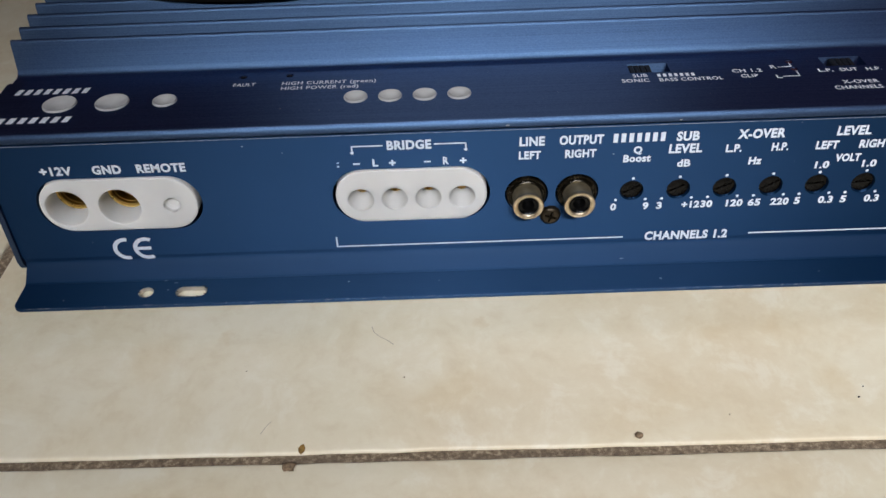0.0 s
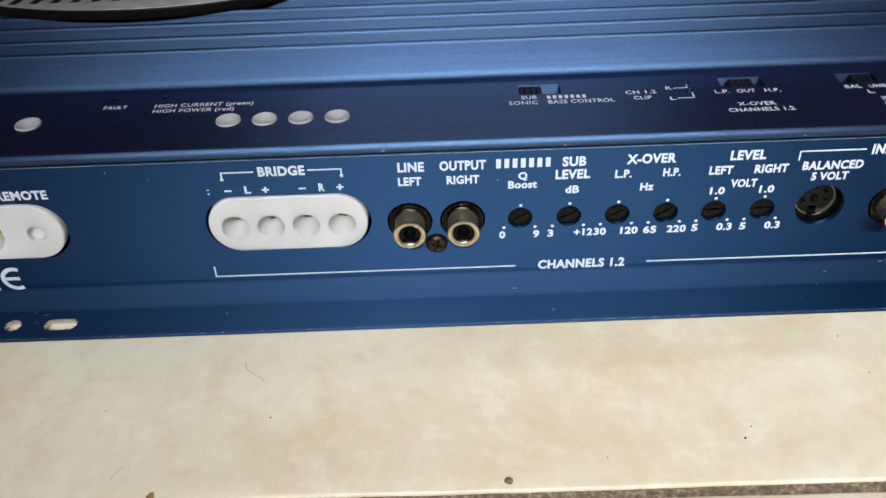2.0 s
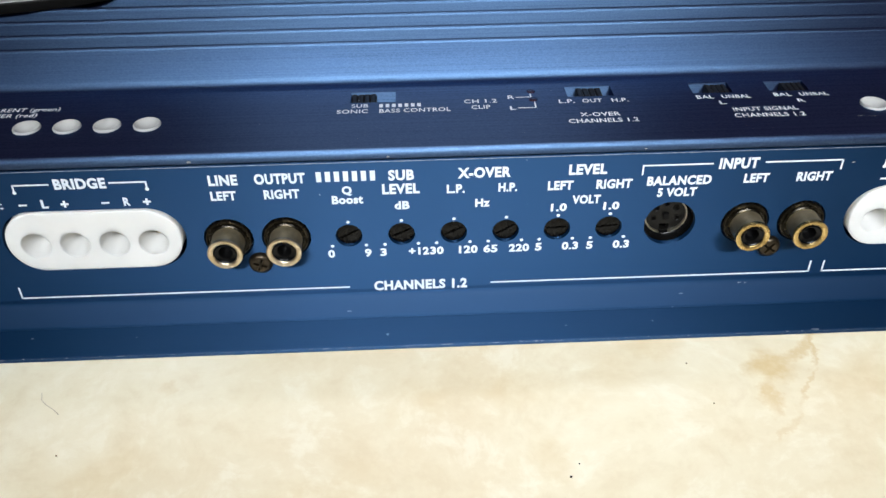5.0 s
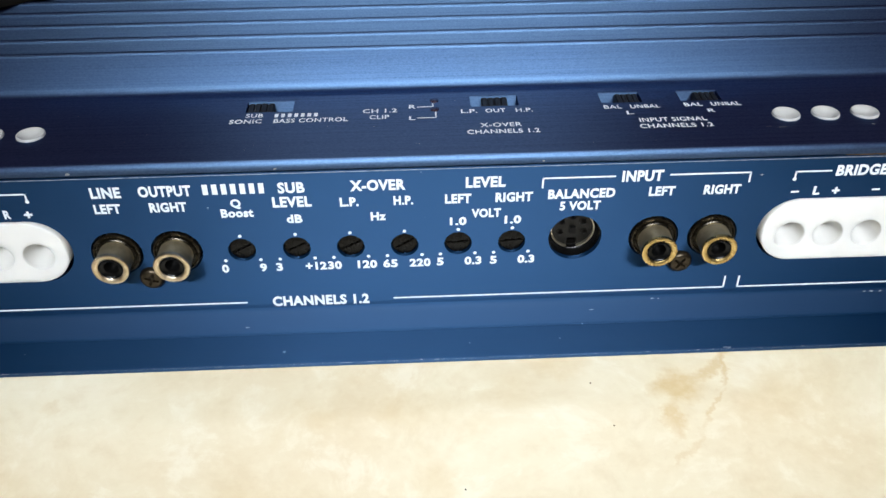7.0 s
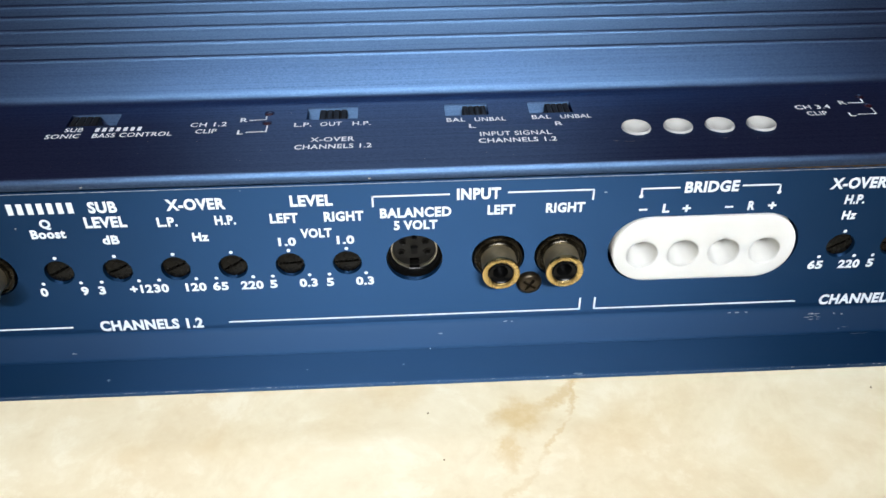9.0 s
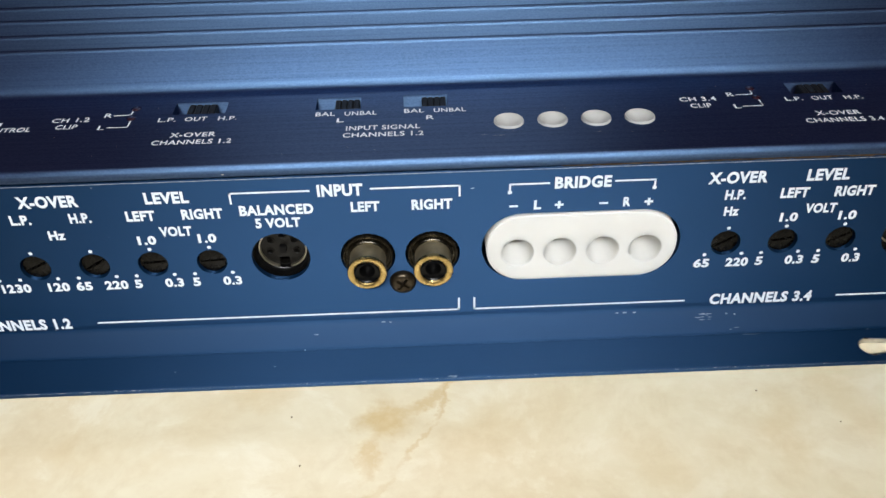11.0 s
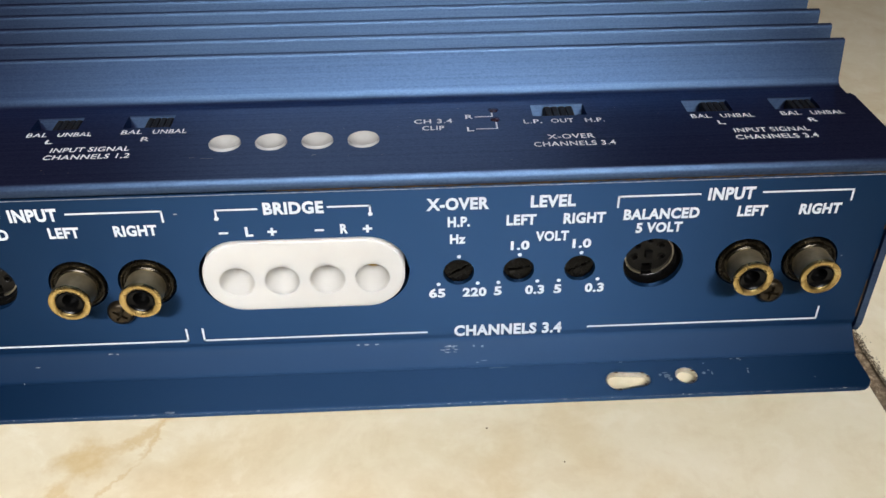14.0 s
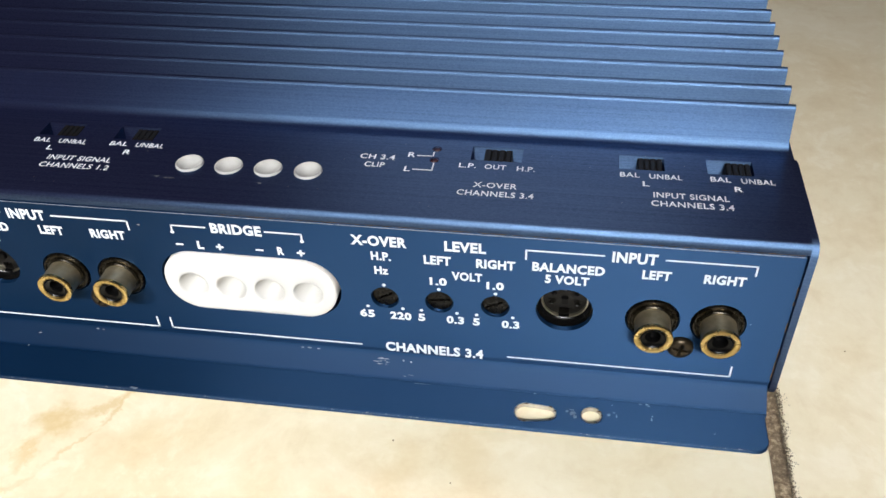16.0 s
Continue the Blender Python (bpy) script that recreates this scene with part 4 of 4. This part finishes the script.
# a ring-shaped rub and a few nicks
for k in range(9):
    a = rnd.uniform(0, math.tau)
    scuffs.append(on_bend(224.4 + rnd.uniform(1.3, 2.1) * math.cos(a), -1.3 + rnd.uniform(0.4, 0.7) * math.sin(a), rnd.uniform(0.5, 1.9), rnd.uniform(0.12, 0.3)))
scuffs += [on_bend(*p) for p in ((224.0, -1.3, 1.0, 0.3), (225.2, -1.1, 0.8, 0.25), (229.8, -0.89, 0.8, 0.5), (231.75, -1.0, 0.6, 0.45), (205.4, -0.1, 1.4, 0.4), (203.6, -0.1, 1.0, 0.35), (207.8, -0.12, 1.2, 0.3),
                                 (148.0, -0.1, 1.2, 0.35), (149.6, -0.15, 0.7, 0.3), (230.5, -3.7, 0.6, 0.3), (43.9, -3.0, 1.2, 0.35), (132.0, -1.8, 1.3, 0.35), (232.0, -3.4, 2.2, 0.12))]
paint_chips("scuff", scuffs, 23, panel, FAINT, "small pale scuffs in the blue paint")["kind"] = "stuff"
lip_spots = [(9.6, -0.95, 46.7, 1.1, 0.7, 82), (56.0, -0.95, 46.6, 0.8, 0.4, 82), (117.0, -0.95, 46.7, 0.7, 0.4, 82)]
paint_chips("scuff", lip_spots, 24, cover, WORN, "pale scuffs on the rounded lip")["kind"] = "stuff"
panel_spots = [(-62.6, -0.04, 42.5, 0.5, 0.5, 90), (169.0, -0.04, 40.6, 1.0, 0.3, 90), (39.0, -0.04, 36.0, 0.5, 0.4, 90), (-52.0, -0.04, 40.0, 0.3, 0.3, 90), (89.0, -0.04, 44.0, 0.4, 0.3, 90), (309.8, -0.04, 24.5, 0.5, 0.3, 90), (-112.0, -0.04, 11.5, 0.4, 0.3, 90)]
paint_chips("scuff", panel_spots, 25, panel, WORN, "tiny pale scuffs on the panel")["kind"] = "stuff"

# grime round the foot holes, a rubbed stretch of the lip, and dust on the shelf
rnd = random.Random(41)
grime_spots = []
for ring in slots:
    for x, y in ring[::2]:
        if rnd.random() < 0.55:
            grime_spots.append((x + rnd.uniform(-0.3, 0.3), y + rnd.uniform(-0.1, 0.45), 0.16, rnd.uniform(0.3, 1.3), rnd.uniform(0.2, 0.6), 0))
tagged(paint_chips("grime", grime_spots, 42, panel, RUST, "brown grime round the foot holes"), kind="stuff")
rub_spots = [(rnd.gauss(-27, 9), -0.55 + rnd.uniform(-0.15, 0.15), SHELF - 0.55 + rnd.uniform(-0.12, 0.12), rnd.uniform(1.0, 5.0), rnd.uniform(0.08, 0.22), 45) for k in range(16)]
tagged(paint_chips("rub_mark", rub_spots, 43, cover, RUBBED, "paler rubbed stretch of the lip"), kind="stuff")
dust_spots = [(rnd.uniform(LEFT + 8, RIGHT - 8), rnd.uniform(3, 29), SHELF + 0.05, rnd.uniform(0.12, 0.4), rnd.uniform(0.1, 0.25), 0) for k in range(70)]
dust_spots += [(-52.5, 9.0, SHELF + 0.05, 0.7, 0.4, 0), (-41.5, 7.5, SHELF + 0.05, 0.5, 0.4, 0), (175.2, 8.2, SHELF + 0.05, 3.4, 0.2, 0), (172.0, 8.6, SHELF + 0.05, 1.8, 0.15, 0), (197.0, 8.4, SHELF + 0.05, 1.2, 0.15, 0)]
tagged(paint_chips("dust", dust_spots, 44, cover, WORN, "fine pale dust on the shelf"), kind="stuff")

# ---- small litter on the floor ----
def litter(name, bm, mat, label, category):
    return tagged(part(name, bm, mat, None, "", 60), label, category)


def pebble(x, y, r, seed, squash=0.7):
    rnd = random.Random(seed)
    bm = bmesh.new()
    bmesh.ops.create_icosphere(bm, subdivisions=2, radius=r)
    for v in bm.verts:
        v.co *= 0.75 + 0.4 * rnd.random()
        v.co.z *= squash
    low = min(v.co.z for v in bm.verts)
    bmesh.ops.translate(bm, vec=(x, y, FLOOR - low), verts=bm.verts)
    return bm


def leaf_scrap(x, y):
    bm = bmesh.new()
    pts = [(0, -1.6), (0.75, -0.9), (0.85, 0.2), (0.35, 1.3), (-0.35, 0.9), (-0.8, -0.1), (-0.6, -1.1)]
    low = [bm.verts.new((x + a, y + b, FLOOR + 0.05 + 0.25 * abs(a))) for a, b in pts]
    top = [bm.verts.new((x + a, y + b, FLOOR + 0.3 + 0.35 * abs(a))) for a, b in pts]
    bm.faces.new(low), bm.faces.new(top)
    for k in range(len(pts)):
        j = (k + 1) % len(pts)
        bm.faces.new((low[k], low[j], top[j], top[k]))
    return bm


def fibre(points, r=0.07):
    curve_pts = [Vector((x, y, FLOOR + r)) for x, y in points]
    bm, rings = bmesh.new(), []
    for k, p in enumerate(curve_pts):
        d = (curve_pts[min(k + 1, len(curve_pts) - 1)] - curve_pts[max(k - 1, 0)]).normalized()
        side = Vector((-d.y, d.x, 0))
        rings.append([bm.verts.new(p + r * (side * math.cos(a) + Vector((0, 0, 1)) * math.sin(a))) for a in (0, 1.57, 3.14, 4.71)])
    for a, b in zip(rings, rings[1:]):
        for k in range(4):
            bm.faces.new((a[k], a[(k + 1) % 4], b[(k + 1) % 4], b[k]))
    return bm


litter("leaf_scrap", leaf_scrap(-44.3, -68.6), DRY_LEAF, "tiny dry brown leaf scrap on the tile", "leaf")
litter("pebble", pebble(-46.8, -74.2, 1.6, 8, 0.4), PEBBLE, "sandy brown grit lump in the joint", "grit")
litter("pebble", pebble(37.1, -68.0, 0.95, 3), PEBBLE, "tiny brown grit crumb on the tile", "grit")
litter("pebble", pebble(93.8, -57.7, 0.30, 4), BLACK, "black speck of dirt on the tile", "dirt")
litter("pebble", pebble(96.2, -54.2, 0.2, 5), BLACK, "black speck of dirt on the tile", "dirt")
for k, (x, y) in enumerate(((-62, -42), (60.5, -62), (-20, -46), (246.0, -32.0), (131, -38), (128, -24.5), (340, 20), (345, -30), (231, -22))):
    litter("pebble", pebble(x, y, 0.18 + 0.03 * (k % 3), 10 + k), PEBBLE, "tiny dark speck of dirt on the tile", "dirt")["group"] = "specks of dirt on the tiles"
litter("fibre", fibre([(-29.5, -26.0), (-28.8, -28.5), (-27.2, -30.2), (-25.0, -31.8), (-23.2, -33.6)]), HAIR, "short curved brown fibre on the tile", "fibre")
litter("fibre", fibre([(-55.0, -63.5), (-54.2, -61.5), (-53.0, -59.6)]), HAIR, "short brown fibre on the tile", "fibre")

# crumbs of old cement smeared beside the joint
rnd = random.Random(7)
bm = bmesh.new()
for k in range(1500):
    y = 14 - 62 * rnd.random() ** 1.5
    x = 320.9 + abs(rnd.gauss(0, 0.75)) * (1 + 0.4 * math.sin(y * 0.7)) - 0.2
    r = rnd.uniform(0.06, 0.2)
    a0 = rnd.random() * 6.28
    low = [bm.verts.new((x + r * math.cos(a0 + 1.257 * i), y + 1.6 * r * math.sin(a0 + 1.257 * i), FLOOR - 0.05)) for i in range(5)]
    tip = bm.verts.new((x, y, FLOOR + r * 0.5))
    for i in range(5):
        bm.faces.new((low[i], low[(i + 1) % 5], tip))
tagged(part("cement_crumbs", bm, CRUMB), "dark cement crumbs smeared beside the tile joint", "cement", kind="stuff")

# ---- floor tiles ----
PITCH, JOINT_X, JOINT_Y, GAP_X, GAP_Y = 466.0, 318.9, -73.3, 3.7, 2.9


def tile_mesh(w, d):
    bm = bmesh.new()
    rnd = random.Random(11)
    edge = []
    step = 60
    for (ax, ay), (bx, by) in (((0, 0), (w, 0)), ((w, 0), (w, d)), ((w, d), (0, d)), ((0, d), (0, 0))):
        for k in range(step):
            wob = rnd.uniform(-0.16, 0.16) if k else 0
            f = k / step
            edge.append((ax + (bx - ax) * f + (wob if ax == bx else 0), ay + (by - ay) * f + (wob if ay == by else 0)))
    add_plate(bm, edge, [], 8.0, Matrix.Identity(4), 0.85, 2)
    bmesh.ops.scale(bm, vec=(M, M, M), verts=bm.verts)
    mesh = bpy.data.meshes.new("tile")
    bm.to_mesh(mesh)
    bm.free()
    mesh.materials.append(TILE)
    return finish(mesh, 50)


GRID = pose(JOINT_X * M, JOINT_Y * M, FLOOR * M, 0, 0, -0.35)
tile_data = tile_mesh(PITCH - GAP_X, PITCH - GAP_Y)
for i in range(-5, 5):
    for j in range(-5, 5):
        tile = new("tile", tile_data)
        tile.parent = floor_ob
        tile.matrix_basis = GRID @ Matrix.Translation(((i * PITCH + GAP_X / 2) * M, (j * PITCH + GAP_Y / 2) * M, 0))
